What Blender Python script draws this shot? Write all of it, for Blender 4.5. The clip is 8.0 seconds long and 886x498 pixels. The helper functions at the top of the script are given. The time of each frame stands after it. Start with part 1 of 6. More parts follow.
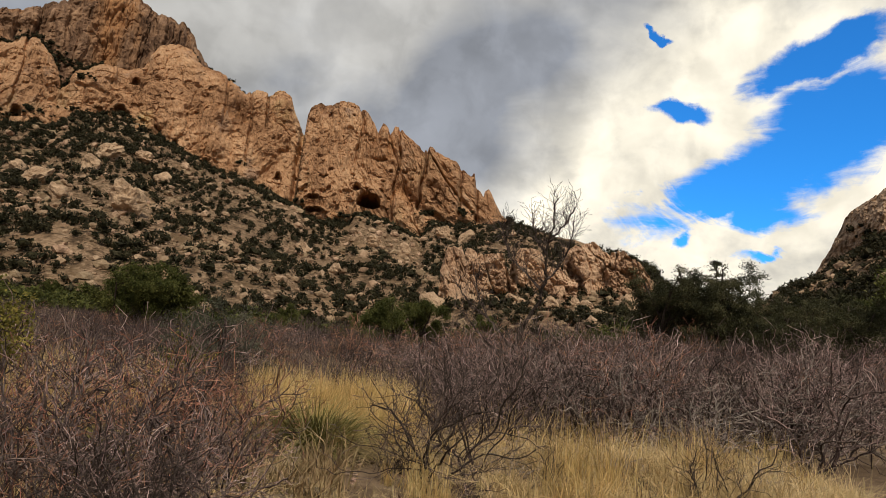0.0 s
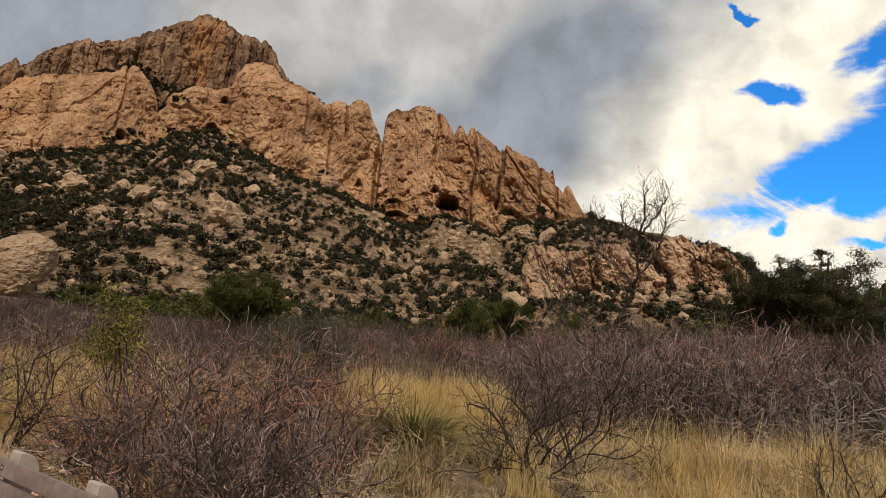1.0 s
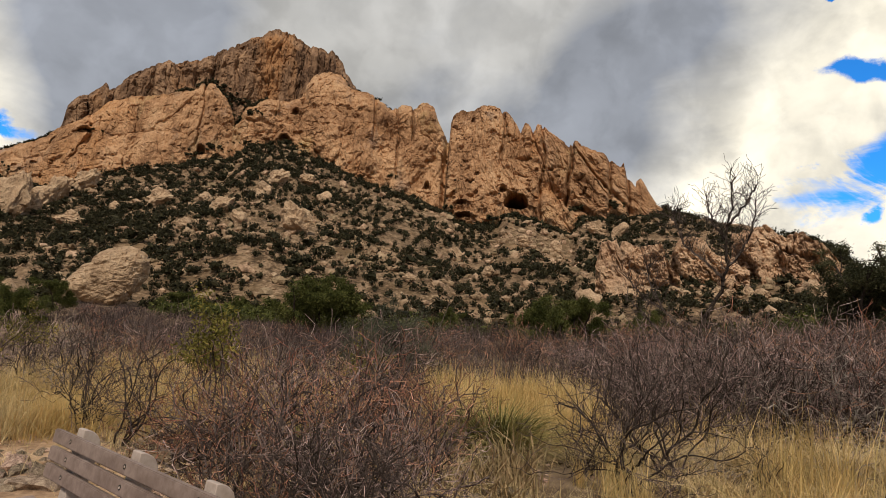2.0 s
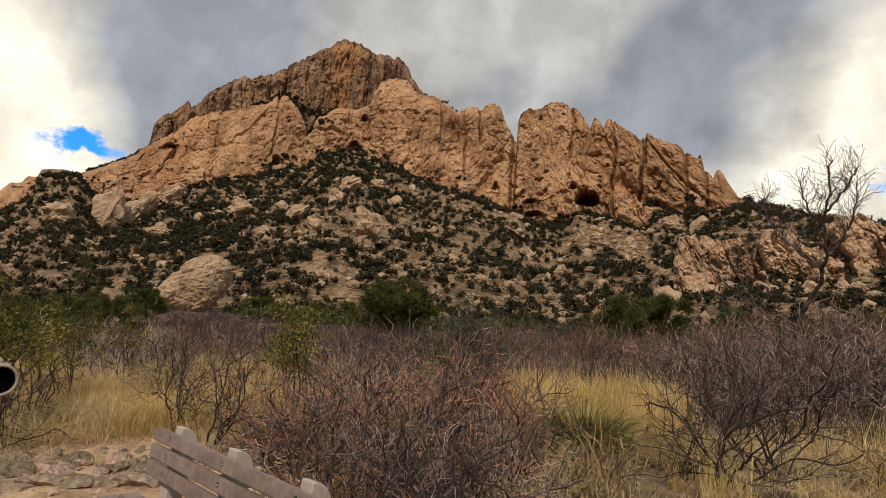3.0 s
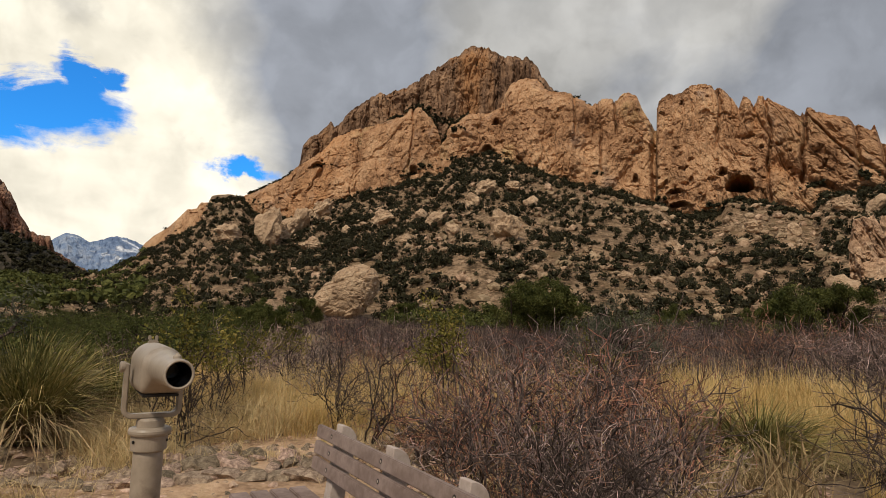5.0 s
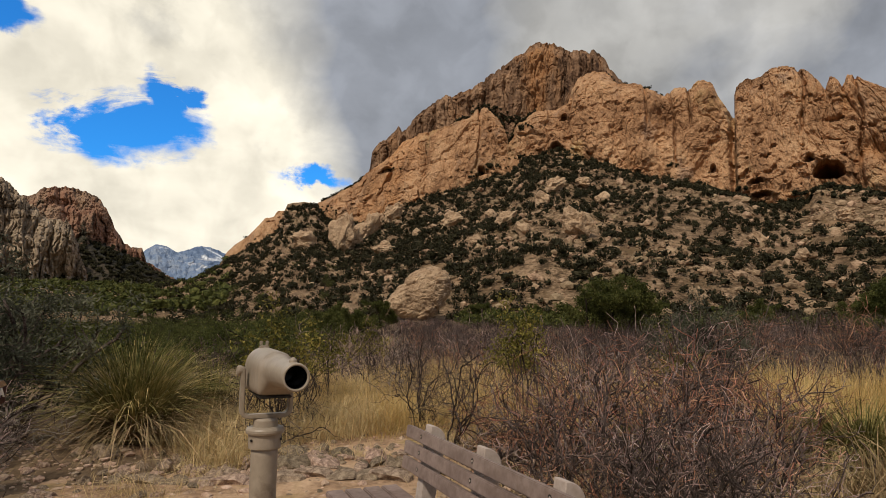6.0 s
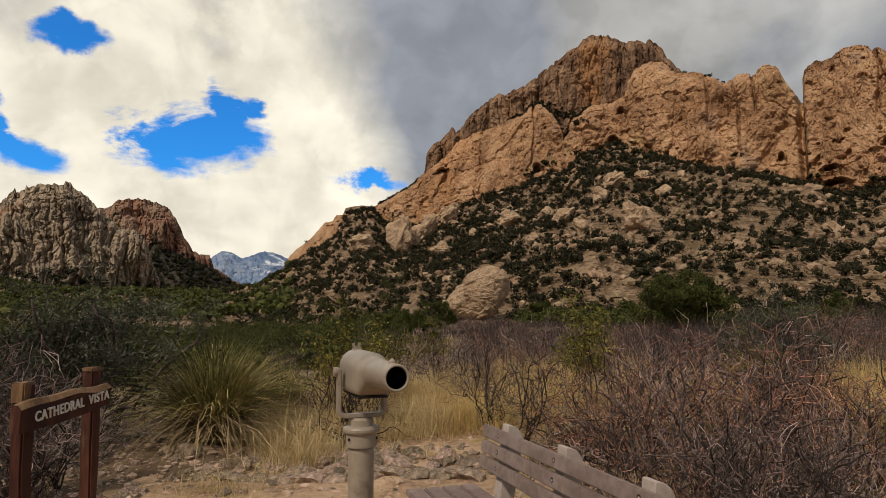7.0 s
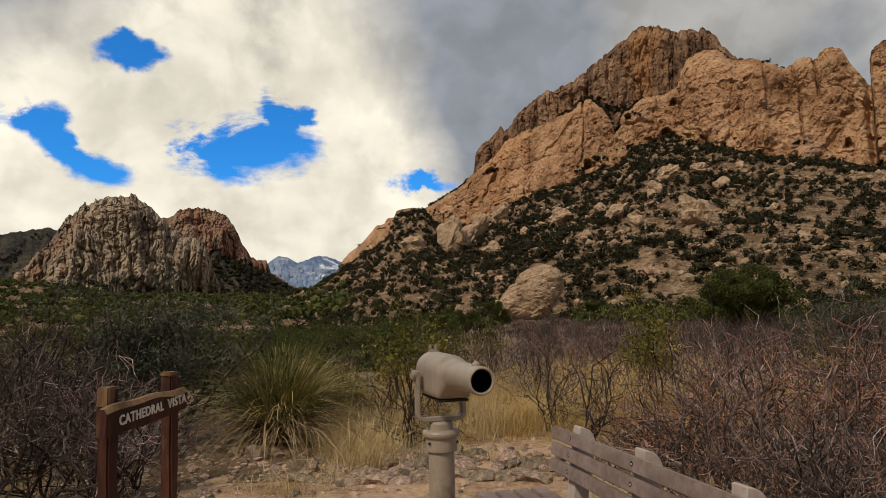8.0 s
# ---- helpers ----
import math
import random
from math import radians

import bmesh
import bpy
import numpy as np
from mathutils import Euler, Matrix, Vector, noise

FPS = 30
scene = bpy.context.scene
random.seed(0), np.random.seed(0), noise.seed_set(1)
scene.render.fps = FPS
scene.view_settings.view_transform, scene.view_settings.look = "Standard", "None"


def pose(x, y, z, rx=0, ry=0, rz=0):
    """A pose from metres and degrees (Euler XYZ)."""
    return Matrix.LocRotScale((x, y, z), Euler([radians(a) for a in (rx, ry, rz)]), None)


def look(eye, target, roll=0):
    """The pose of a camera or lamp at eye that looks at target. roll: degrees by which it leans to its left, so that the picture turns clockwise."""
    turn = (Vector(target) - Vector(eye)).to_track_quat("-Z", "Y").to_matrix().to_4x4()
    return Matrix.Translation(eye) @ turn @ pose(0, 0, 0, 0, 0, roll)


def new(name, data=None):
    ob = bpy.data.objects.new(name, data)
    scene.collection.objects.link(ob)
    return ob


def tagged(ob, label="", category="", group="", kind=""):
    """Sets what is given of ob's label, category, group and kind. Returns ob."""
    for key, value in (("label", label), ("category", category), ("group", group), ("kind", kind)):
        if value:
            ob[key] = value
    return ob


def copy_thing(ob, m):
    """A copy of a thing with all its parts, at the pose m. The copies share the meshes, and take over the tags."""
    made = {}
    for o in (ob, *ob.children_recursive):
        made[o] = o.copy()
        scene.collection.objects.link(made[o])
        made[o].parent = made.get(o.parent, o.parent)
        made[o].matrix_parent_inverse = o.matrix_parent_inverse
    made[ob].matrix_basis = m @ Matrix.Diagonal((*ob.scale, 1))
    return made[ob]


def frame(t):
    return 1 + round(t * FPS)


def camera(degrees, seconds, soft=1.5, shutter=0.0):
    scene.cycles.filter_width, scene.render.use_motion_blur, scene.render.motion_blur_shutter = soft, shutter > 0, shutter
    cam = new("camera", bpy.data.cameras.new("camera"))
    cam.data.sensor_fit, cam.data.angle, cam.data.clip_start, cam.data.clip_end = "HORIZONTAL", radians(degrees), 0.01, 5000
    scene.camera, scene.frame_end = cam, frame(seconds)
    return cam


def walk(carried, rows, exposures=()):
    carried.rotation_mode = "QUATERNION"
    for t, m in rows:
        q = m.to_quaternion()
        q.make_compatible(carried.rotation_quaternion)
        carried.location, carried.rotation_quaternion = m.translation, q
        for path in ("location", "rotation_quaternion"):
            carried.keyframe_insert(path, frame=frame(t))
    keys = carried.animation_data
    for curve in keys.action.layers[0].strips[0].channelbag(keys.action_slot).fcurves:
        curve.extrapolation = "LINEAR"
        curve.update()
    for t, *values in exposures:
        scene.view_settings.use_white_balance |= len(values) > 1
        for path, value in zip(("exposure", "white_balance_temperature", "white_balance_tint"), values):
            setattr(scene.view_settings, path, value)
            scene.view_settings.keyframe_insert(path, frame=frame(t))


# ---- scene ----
cam = camera(70.96, 8.0, soft=0.6)

# ---- the camera and its walk ----
EYE = 1.5
PATH = [
    (0.0, 0.465, -0.344, 0.074, -30.63, 8.47, 6.09),
    (0.5, 0.431, -0.289, 0.057, -26.79, 8.19, 5.81),
    (1.0, 0.396, -0.233, 0.038, -23.22, 7.81, 5.02),
    (1.5, 0.343, -0.177, 0.026, -19.99, 7.54, 4.44),
    (3.0, 0.245, 0.018, -0.017, -10.26, 7.04, 3.13),
    (3.5, 0.234, 0.081, -0.044, -7.03, 6.95, 2.80),
    (4.0, 0.232, 0.111, -0.049, -3.88, 6.85, 2.33),
    (4.5, 0.233, 0.121, -0.051, -0.82, 6.76, 1.98),
    (6.0, 0.159, 0.070, -0.046, 9.04, 6.65, 0.55),
    (6.5, 0.117, 0.027, -0.046, 11.66, 6.62, 0.07),
    (7.0, 0.075, 0.026, -0.044, 14.30, 6.63, -0.37),
    (7.5, 0.026, 0.045, -0.045, 16.72, 6.68, -0.82),
    (8.0, -0.010, 0.048, -0.041, 19.04, 6.74, -1.28),
]
walk(cam, [(t, look((x, y, z + EYE),
                    (x - math.sin(radians(yaw)) * math.cos(radians(pitch)),
                     y + math.cos(radians(yaw)) * math.cos(radians(pitch)),
                     z + EYE + math.sin(radians(pitch))), roll))
           for t, x, y, z, yaw, pitch, roll in PATH],
     exposures=((0.0, -0.03), (3.0, 0.0), (4.5, -0.03), (6.0, -0.14), (8.0, -0.30)))

# ---- sky, clouds and sun ----
SUN_BEARING, SUN_ELEVATION = 158.0, 50.0        # degrees to the left of +y, and up


def bearing(az, el=0.0):
    a, e = radians(az), radians(el)
    return Vector((-math.sin(a) * math.cos(e), math.cos(a) * math.cos(e), math.sin(e)))


world = bpy.data.worlds.new("World")
scene.world = world
world.use_nodes = True
WT = world.node_tree
WT.nodes.clear()


def wn(kind, **kw):
    n = WT.nodes.new(kind)
    for k, v in kw.items():
        n.inputs[k.replace("_", " ")].default_value = v
    return n


def wlink(a, b):
    WT.links.new(a, b)


def wmath(op, a, b=None, c=None, clamp=False):
    n = WT.nodes.new("ShaderNodeMath")
    n.operation, n.use_clamp = op, clamp
    for i, v in enumerate((a, b, c)):
        if v is None:
            continue
        if isinstance(v, (int, float)):
            n.inputs[i].default_value = v
        else:
            wlink(v, n.inputs[i])
    return n.outputs[0]


def wramp(v, lo, hi, a=0.0, b=1.0):
    n = WT.nodes.new("ShaderNodeMapRange")
    n.interpolation_type = "SMOOTHSTEP"
    n.inputs[1].default_value, n.inputs[2].default_value = lo, hi
    n.inputs[3].default_value, n.inputs[4].default_value = a, b
    wlink(v, n.inputs[0])
    return n.outputs[0]


def wmix(f, a, b):
    n = WT.nodes.new("ShaderNodeMix")
    n.data_type = "RGBA"
    wlink(f, n.inputs[0])
    for v, i in ((a, 6), (b, 7)):
        if isinstance(v, tuple):
            n.inputs[i].default_value = (*v, 1)
        else:
            wlink(v, n.inputs[i])
    return n.outputs[2]


coord = WT.nodes.new("ShaderNodeTexCoord").outputs["Generated"]
sep = WT.nodes.new("ShaderNodeSeparateXYZ")
wlink(coord, sep.inputs[0])
# the flat underside of the cloud deck: the further down, the finer
low = wmath("ADD", wmath("MAXIMUM", sep.outputs[2], 0.0), 0.32)
deck = WT.nodes.new("ShaderNodeCombineXYZ")
wlink(wmath("DIVIDE", sep.outputs[0], low), deck.inputs[0])
wlink(wmath("DIVIDE", sep.outputs[1], low), deck.inputs[1])
wlink(wmath("MULTIPLY", sep.outputs[2], 1.2), deck.inputs[2])


def wnoise(scale, detail, rough, warp=0.0, where=None):
    n = wn("ShaderNodeTexNoise", Scale=scale, Detail=detail, Roughness=rough, Distortion=warp)
    wlink(where or deck.outputs[0], n.inputs["Vector"])
    return n.outputs["Fac"]


def lobe(az, el, width):
    """1 towards a bearing, falling to 0 at width degrees from it."""
    n = WT.nodes.new("ShaderNodeVectorMath")
    n.operation = "DOT_PRODUCT"
    wlink(coord, n.inputs[0])
    n.inputs[1].default_value = bearing(az, el)
    return wramp(n.outputs["Value"], math.cos(radians(width)), 1.0)


def total(parts):
    out = parts[0]
    for p in parts[1:]:
        out = wmath("ADD", out, p)
    return out


puffs = wmath("ADD", wmath("MULTIPLY", wnoise(5.0, 10, 0.62, 0.45), 0.4), wmath("MULTIPLY", wnoise(11.0, 9, 0.58, 0.3, coord), 0.6))
sheets = wnoise(1.1, 6, 0.55, 0.5)
wisps = wnoise(2.2, 12, 0.66, 1.1)
drift = WT.nodes.new("ShaderNodeVectorMath")
drift.operation = "ADD"
wlink(coord, drift.inputs[0])
drift.inputs[1].default_value = (3.1, 7.7, 1.9)


def ragged(where):
    """Degrees by which the edge of a gap between clouds wanders."""
    return wmath("ADD", wmath("MULTIPLY_ADD", wnoise(9.0, 3, 0.5, 0.0, where), 5.6, -2.8), wmath("MULTIPLY_ADD", wnoise(34.0, 6, 0.6, 0.0, where), 2.2, -1.1))


side = wmath("ADD", wmath("MULTIPLY", wmath("ARCTAN2", wmath("MULTIPLY", sep.outputs[0], -1.0), sep.outputs[1]), 57.2958), ragged(coord))
rise = wmath("ADD", wmath("MULTIPLY", wmath("ARCSINE", sep.outputs[2]), 57.2958), wmath("MULTIPLY", ragged(drift.outputs[0]), 0.75))


def gap(az, el, wide, tall, turn):
    """1 in the middle of a long gap between the clouds, 0 on its edge."""
    c, k = math.cos(radians(turn)), math.sin(radians(turn))
    u, v = wmath("SUBTRACT", side, az), wmath("SUBTRACT", rise, el)
    p = wmath("MULTIPLY_ADD", u, c / wide, wmath("MULTIPLY", v, k / wide))
    q = wmath("MULTIPLY_ADD", u, -k / tall, wmath("MULTIPLY", v, c / tall))
    return wmath("SUBTRACT", 1.0, wmath("SQRT", wmath("ADD", wmath("MULTIPLY", p, p), wmath("MULTIPLY", q, q))))


gaps = None
for row in ((36.8, 15.6, 6.4, 2.8, 0), (34.0, 17.8, 2.8, 2.3, 60), (31.6, 18.2, 2.3, 1.1, 0), (21.0, 12.8, 3.6, 1.0, 11), (46.5, 22.2, 3.3, 1.35, -8), (50.0, 14.4, 4.9, 1.5, 33), (53.0, 16.4, 2.4, 1.5, 0), (58.0, 18.0, 4.0, 2.2, 20),
            (-57.0, 15.4, 11.0, 3.3, -17), (-63.6, 19.6, 6.0, 4.2, -30), (-54.8, 13.4, 7.0, 1.7, 0), (-62.4, 25.2, 6.2, 1.9, -20), (-50.6, 21.8, 2.9, 1.1, 8), (-48.9, 28.3, 1.2, 0.4, 25), (-72.0, 21.0, 7.0, 4.0, 0),
            (-52.3, 10.6, 1.0, 0.9, 0), (-58.2, 10.0, 2.4, 0.8, 0), (76.0, 30.0, 12.0, 7.0, 0), (-95.0, 35.0, 16.0, 9.0, 0)):
    gaps = gap(*row) if gaps is None else wmath("MAXIMUM", gaps, gap(*row))
torn = wmath("MULTIPLY", wramp(wisps, 0.50, 0.70), 0.62)
streaks = WT.nodes.new("ShaderNodeVectorMath")
streaks.operation = "MULTIPLY"
wlink(coord, streaks.inputs[0])
streaks.inputs[1].default_value = (9.0, 9.0, 30.0)
veil = wmath("MULTIPLY_ADD", wnoise(1.0, 9, 0.62, 0.6, streaks.outputs[0]), 1.1, -0.55)
cloudy = wmath("SUBTRACT", 1.0, wramp(wmath("ADD", wmath("SUBTRACT", gaps, torn), veil), -0.14, 0.36))
glow = total([wmath("MULTIPLY", lobe(az, el, w), s) for az, el, w, s in (
    (39.0, 16.0, 24.5, 1.35), (47.0, 10.0, 20.0, 0.65), (28.0, 9.0, 16.0, 0.75), (-52.0, 14.0, 26.0, 0.98), (-62.0, 24.0, 16.0, 0.5), (-40.0, 17.0, 10.0, 0.35), (54.0, 26.0, 14.0, -0.6), (16.0, 23.0, 15.0, -0.60), (-27.0, 12.0, 14.0, -0.2), (-35.0, 22.0, 10.0, -0.75), (-44.0, 27.0, 9.0, -0.35))])
billow = wnoise(6.0, 7, 0.5, 0.3, coord)
shade = wmath("ADD", wramp(billow, 0.34, 0.68, 0.32, 0.64), wramp(puffs, 0.36, 0.60, 0.20, 0.46))
lit = wmath("ADD", wmath("MULTIPLY", glow, shade), wramp(sheets, 0.40, 0.68, -0.06, 0.32), clamp=True)
folds = WT.nodes.new("ShaderNodeMix")
folds.data_type, folds.blend_type = "RGBA", "MULTIPLY"
folds.inputs[0].default_value = 1.0
wlink(wmix(lit, (0.335, 0.355, 0.398), (1.08, 1.005, 0.835)), folds.inputs[6])
fold = wmath("ADD", wramp(wnoise(2.0, 5, 0.5, 0.6), 0.33, 0.68, 0.87, 1.12), wmath("ADD", wramp(billow, 0.36, 0.64, -0.05, 0.08), wmath("ADD", wramp(puffs, 0.38, 0.62, -0.03, 0.03), wramp(wnoise(15.0, 4, 0.5, 0.4, coord), 0.36, 0.64, -0.09, 0.07))))
wlink(fold, folds.inputs[7])
cloud = folds.outputs[2]
sky = WT.nodes.new("ShaderNodeTexSky")
sky.sky_type, sky.sun_disc = "NISHITA", False
sky.sun_elevation, sky.sun_rotation = radians(SUN_ELEVATION), radians(-SUN_BEARING)
sky.dust_density, sky.ozone_density = 0.3, 3.0
clear = WT.nodes.new("ShaderNodeMix")
clear.data_type, clear.blend_type = "RGBA", "MULTIPLY"
clear.inputs[0].default_value = 1.0
wlink(sky.outputs[0], clear.inputs[6])
clear.inputs[7].default_value = (0.025, 0.118, 0.205, 1)
bg = WT.nodes.new("ShaderNodeBackground")
wlink(wmix(cloudy, clear.outputs[2], cloud), bg.inputs["Color"])
bg.inputs["Strength"].default_value = 1.0
wlink(bg.outputs[0], WT.nodes.new("ShaderNodeOutputWorld").inputs[0])

sun = new("sun", bpy.data.lights.new("sun", "SUN"))
sun.data.energy, sun.data.angle, sun.data.color = 3.3, radians(5), (1.0, 0.89, 0.745)
sun.matrix_world = look(bearing(SUN_BEARING, SUN_ELEVATION) * 100, (0, 0, 0))

# ---- noise and mesh helpers ----
RNG = np.random.default_rng(7)


def lattice(ix, iy, iz, seed):
    ix, iy, iz = [np.asarray(v, np.int64) for v in (ix, iy, iz)]
    h = (ix * 374761393 + iy * 668265263 + iz * 2147483647 + seed * 974634777) & 0xFFFFFFFF
    h = ((h ^ (h >> 13)) * 1274126177) & 0xFFFFFFFF
    h = ((h ^ (h >> 16)) * 2246822519) & 0xFFFFFFFF
    return ((h ^ (h >> 15)) & 0xFFFFFF) / 0xFFFFFF * 2 - 1


def vnoise(x, y, z, seed=0):
    """Smooth noise in -1..1 at arrays of places."""
    x, y, z = np.broadcast_arrays(*[np.asarray(a, float) for a in (x, y, z)])
    cells = [np.floor(a).astype(np.int64) for a in (x, y, z)]
    f = [a - c for a, c in zip((x, y, z), cells)]
    f = [a * a * a * (a * (a * 6 - 15) + 10) for a in f]
    out = 0
    for i in (0, 1):
        for j in (0, 1):
            for k in (0, 1):
                w = (f[0] if i else 1 - f[0]) * (f[1] if j else 1 - f[1]) * (f[2] if k else 1 - f[2])
                out = out + w * lattice(cells[0] + i, cells[1] + j, cells[2] + k, seed)
    return out


def fbm(x, y, z, octaves=4, seed=0, gain=0.5):
    out, amp = 0, 1.0
    for o in range(octaves):
        out = out + amp * vnoise(x * 2.03**o + 7.1 * o, y * 2.03**o + 3.7 * o, z * 2.03**o, seed + o)
        amp *= gain
    return out


def cells(x, y, seed=0):
    """Blocks of uneven outline: a value in -1..1 for each block, and how far inside its edges a place lies."""
    x, y = np.broadcast_arrays(np.asarray(x, float), np.asarray(y, float))
    ix, iy = np.floor(x).astype(np.int64), np.floor(y).astype(np.int64)
    near, second, own = np.full(x.shape, 9.0), np.full(x.shape, 9.0), np.zeros(x.shape)
    for i in (-1, 0, 1):
        for j in (-1, 0, 1):
            cx, cy = ix + i, iy + j
            d = np.hypot(cx + 0.5 + 0.42 * lattice(cx, cy, 1, seed) - x, cy + 0.5 + 0.42 * lattice(cx, cy, 2, seed) - y)
            closer = d < near
            second = np.where(closer, near, np.minimum(second, d))
            own = np.where(closer, lattice(cx, cy, 3, seed), own)
            near = np.where(closer, d, near)
    return own, second - near


def smooth(v, lo, hi):
    s = np.clip((np.asarray(v, float) - lo) / (hi - lo), 0, 1)
    return s * s * (3 - 2 * s)


def mesh_np(name, V, F, mats=(), flat=True):
    """A mesh from an array of places and an array of faces, all of 3 or all of 4 corners."""
    V, F = np.ascontiguousarray(V, np.float32), np.ascontiguousarray(F, np.int32)
    me = bpy.data.meshes.new(name)
    n = F.shape[1]
    me.vertices.add(len(V))
    me.vertices.foreach_set("co", V.ravel())
    me.loops.add(F.size)
    me.loops.foreach_set("vertex_index", F.ravel())
    me.polygons.add(len(F))
    me.polygons.foreach_set("loop_start", np.arange(0, F.size, n, dtype=np.int32))
    me.polygons.foreach_set("use_smooth", np.full(len(F), not flat))
    me.update(calc_edges=True)
    for m in mats:
        me.materials.append(m)
    return me


def part_np(name, V, F, material, parent=None, label="", flat=True):
    ob = new(name, mesh_np(name, V, F, (material,), flat))
    if parent:
        ob.parent = parent
    if label:
        ob["label"] = label
    return ob


def part(name, bm, material, parent=None, label="", flat=True):
    me = bpy.data.meshes.new(name)
    bm.to_mesh(me)
    bm.free()
    me.materials.append(material)
    if not flat:
        me.polygons.foreach_set("use_smooth", np.ones(len(me.polygons), bool))
    ob = new(name, me)
    if parent:
        ob.parent = parent
    if label:
        ob["label"] = label
    return ob


def ico(level):
    bm = bmesh.new()
    bmesh.ops.create_icosphere(bm, subdivisions=level, radius=1)
    V = np.array([v.co for v in bm.verts])
    F = np.array([[v.index for v in f.verts] for f in bm.faces])
    bm.free()
    return V, F


ICO1, ICO2, ICO3, ICO4, ICO5 = ico(1), ico(2), ico(3), ico(4), ico(6)


def plan(az, r):
    a = np.radians(az)
    return -np.sin(a) * r, np.cos(a) * r


# ---- materials ----
def material(name, colors, scale=1.0, stretch=(1, 1, 1), rough=0.9, bump=0.3, bump_scale=6.0, bump_dist=0.05, fine=8.0, metal=0.0,
             patch=None, islands=0.0, by_object=0.0, spots=None):
    """A surface whose colour wanders between colors at two scales, with relief. patch: a further (colour, scale, from,
    to) in stains, on the tan cliff also in painted dark pits.
    islands, by_object: how much the brightness changes from piece to piece."""
    m = bpy.data.materials.new(name)
    m.use_nodes = True
    nt = m.node_tree
    b = nt.nodes["Principled BSDF"]
    b.inputs["Roughness"].default_value, b.inputs["Metallic"].default_value = rough, metal
    b.inputs["Specular IOR Level"].default_value = 0.3 if rough < 0.85 else 0.08
    tc = nt.nodes.new("ShaderNodeTexCoord")
    mp = nt.nodes.new("ShaderNodeMapping")
    mp.inputs["Scale"].default_value = stretch
    nt.links.new(tc.outputs["Object"], mp.inputs[0])

    def tex(s, d=6.0, r=0.6, v=mp.outputs[0]):
        n = nt.nodes.new("ShaderNodeTexNoise")
        n.inputs["Scale"].default_value, n.inputs["Detail"].default_value, n.inputs["Roughness"].default_value = s, d, r
        nt.links.new(v, n.inputs["Vector"])
        return n.outputs["Fac"]

    ramp = nt.nodes.new("ShaderNodeValToRGB")
    ramp.color_ramp.elements[0].position, ramp.color_ramp.elements[1].position = 0.32, 0.68
    while len(ramp.color_ramp.elements) < len(colors):
        ramp.color_ramp.elements.new(0.5)
    for i, c in enumerate(colors):
        e = ramp.color_ramp.elements[i]
        e.position = 0.32 + 0.36 * i / max(1, len(colors) - 1)
        e.color = (*c, 1)
    add = nt.nodes.new("ShaderNodeMath")
    add.operation = "MULTIPLY_ADD"
    nt.links.new(tex(scale * fine, 4), add.inputs[0])
    add.inputs[1].default_value = 0.5
    sub = nt.nodes.new("ShaderNodeMath")
    sub.operation = "MULTIPLY_ADD"
    nt.links.new(tex(scale), sub.inputs[0])
    sub.inputs[1].default_value, sub.inputs[2].default_value = 1.0, -0.25
    nt.links.new(sub.outputs[0], add.inputs[2])
    nt.links.new(add.outputs[0], ramp.inputs[0])
    col = ramp.outputs[0]

    def blend(fac, other, kind="MIX"):
        nonlocal col
        mx = nt.nodes.new("ShaderNodeMix")
        mx.data_type, mx.blend_type = "RGBA", kind
        nt.links.new(fac, mx.inputs[0])
        nt.links.new(col, mx.inputs[6])
        mx.inputs[7].default_value = (*other, 1)
        col = mx.outputs[2]

    for c, s, lo, hi in (patch or ()):
        rg = nt.nodes.new("ShaderNodeMapRange")
        rg.inputs[1].default_value, rg.inputs[2].default_value = lo, hi
        nt.links.new(tex(s, 7, 0.62), rg.inputs[0])
        blend(rg.outputs[0], c)
    if islands or by_object:
        src = nt.nodes.new("ShaderNodeNewGeometry").outputs["Random Per Island"] if islands else nt.nodes.new("ShaderNodeObjectInfo").outputs["Random"]
        amount = islands or by_object
        hs = nt.nodes.new("ShaderNodeHueSaturation")
        rg = nt.nodes.new("ShaderNodeMapRange")
        rg.inputs[3].default_value, rg.inputs[4].default_value = 1 - amount, 1 + amount
        nt.links.new(src, rg.inputs[0])
        nt.links.new(rg.outputs[0], hs.inputs["Value"])
        hu = nt.nodes.new("ShaderNodeMapRange")
        hu.inputs[3].default_value, hu.inputs[4].default_value = 0.5 + 0.04 * amount, 0.5 - 0.04 * amount
        nt.links.new(src, hu.inputs[0])
        nt.links.new(hu.outputs[0], hs.inputs["Hue"])
        nt.links.new(col, hs.inputs["Color"])
        col = hs.outputs[0]
    nt.links.new(col, b.inputs["Base Color"])
    if bump:
        bp = nt.nodes.new("ShaderNodeBump")
        bp.inputs["Strength"].default_value, bp.inputs["Distance"].default_value = bump, bump_dist
        nt.links.new(tex(bump_scale, 8, 0.65), bp.inputs["Height"])
        nt.links.new(bp.outputs[0], b.inputs["Normal"])
    return m


def leafy(name, colors, through_light=0.25, spread=0.35):
    m = material(name, colors, scale=0.9, bump=0, rough=0.6, islands=spread)
    nt = m.node_tree
    b = nt.nodes["Principled BSDF"]
    b.inputs["Specular IOR Level"].default_value = 0.06
    tr = nt.nodes.new("ShaderNodeBsdfTranslucent")
    nt.links.new(b.inputs["Base Color"].links[0].from_socket, tr.inputs[0])
    mx = nt.nodes.new("ShaderNodeMixShader")
    mx.inputs[0].default_value = through_light
    nt.links.new(b.outputs[0], mx.inputs[1])
    nt.links.new(tr.outputs[0], mx.inputs[2])
    nt.links.new(mx.outputs[0], nt.nodes["Material Output"].inputs[0])
    return m


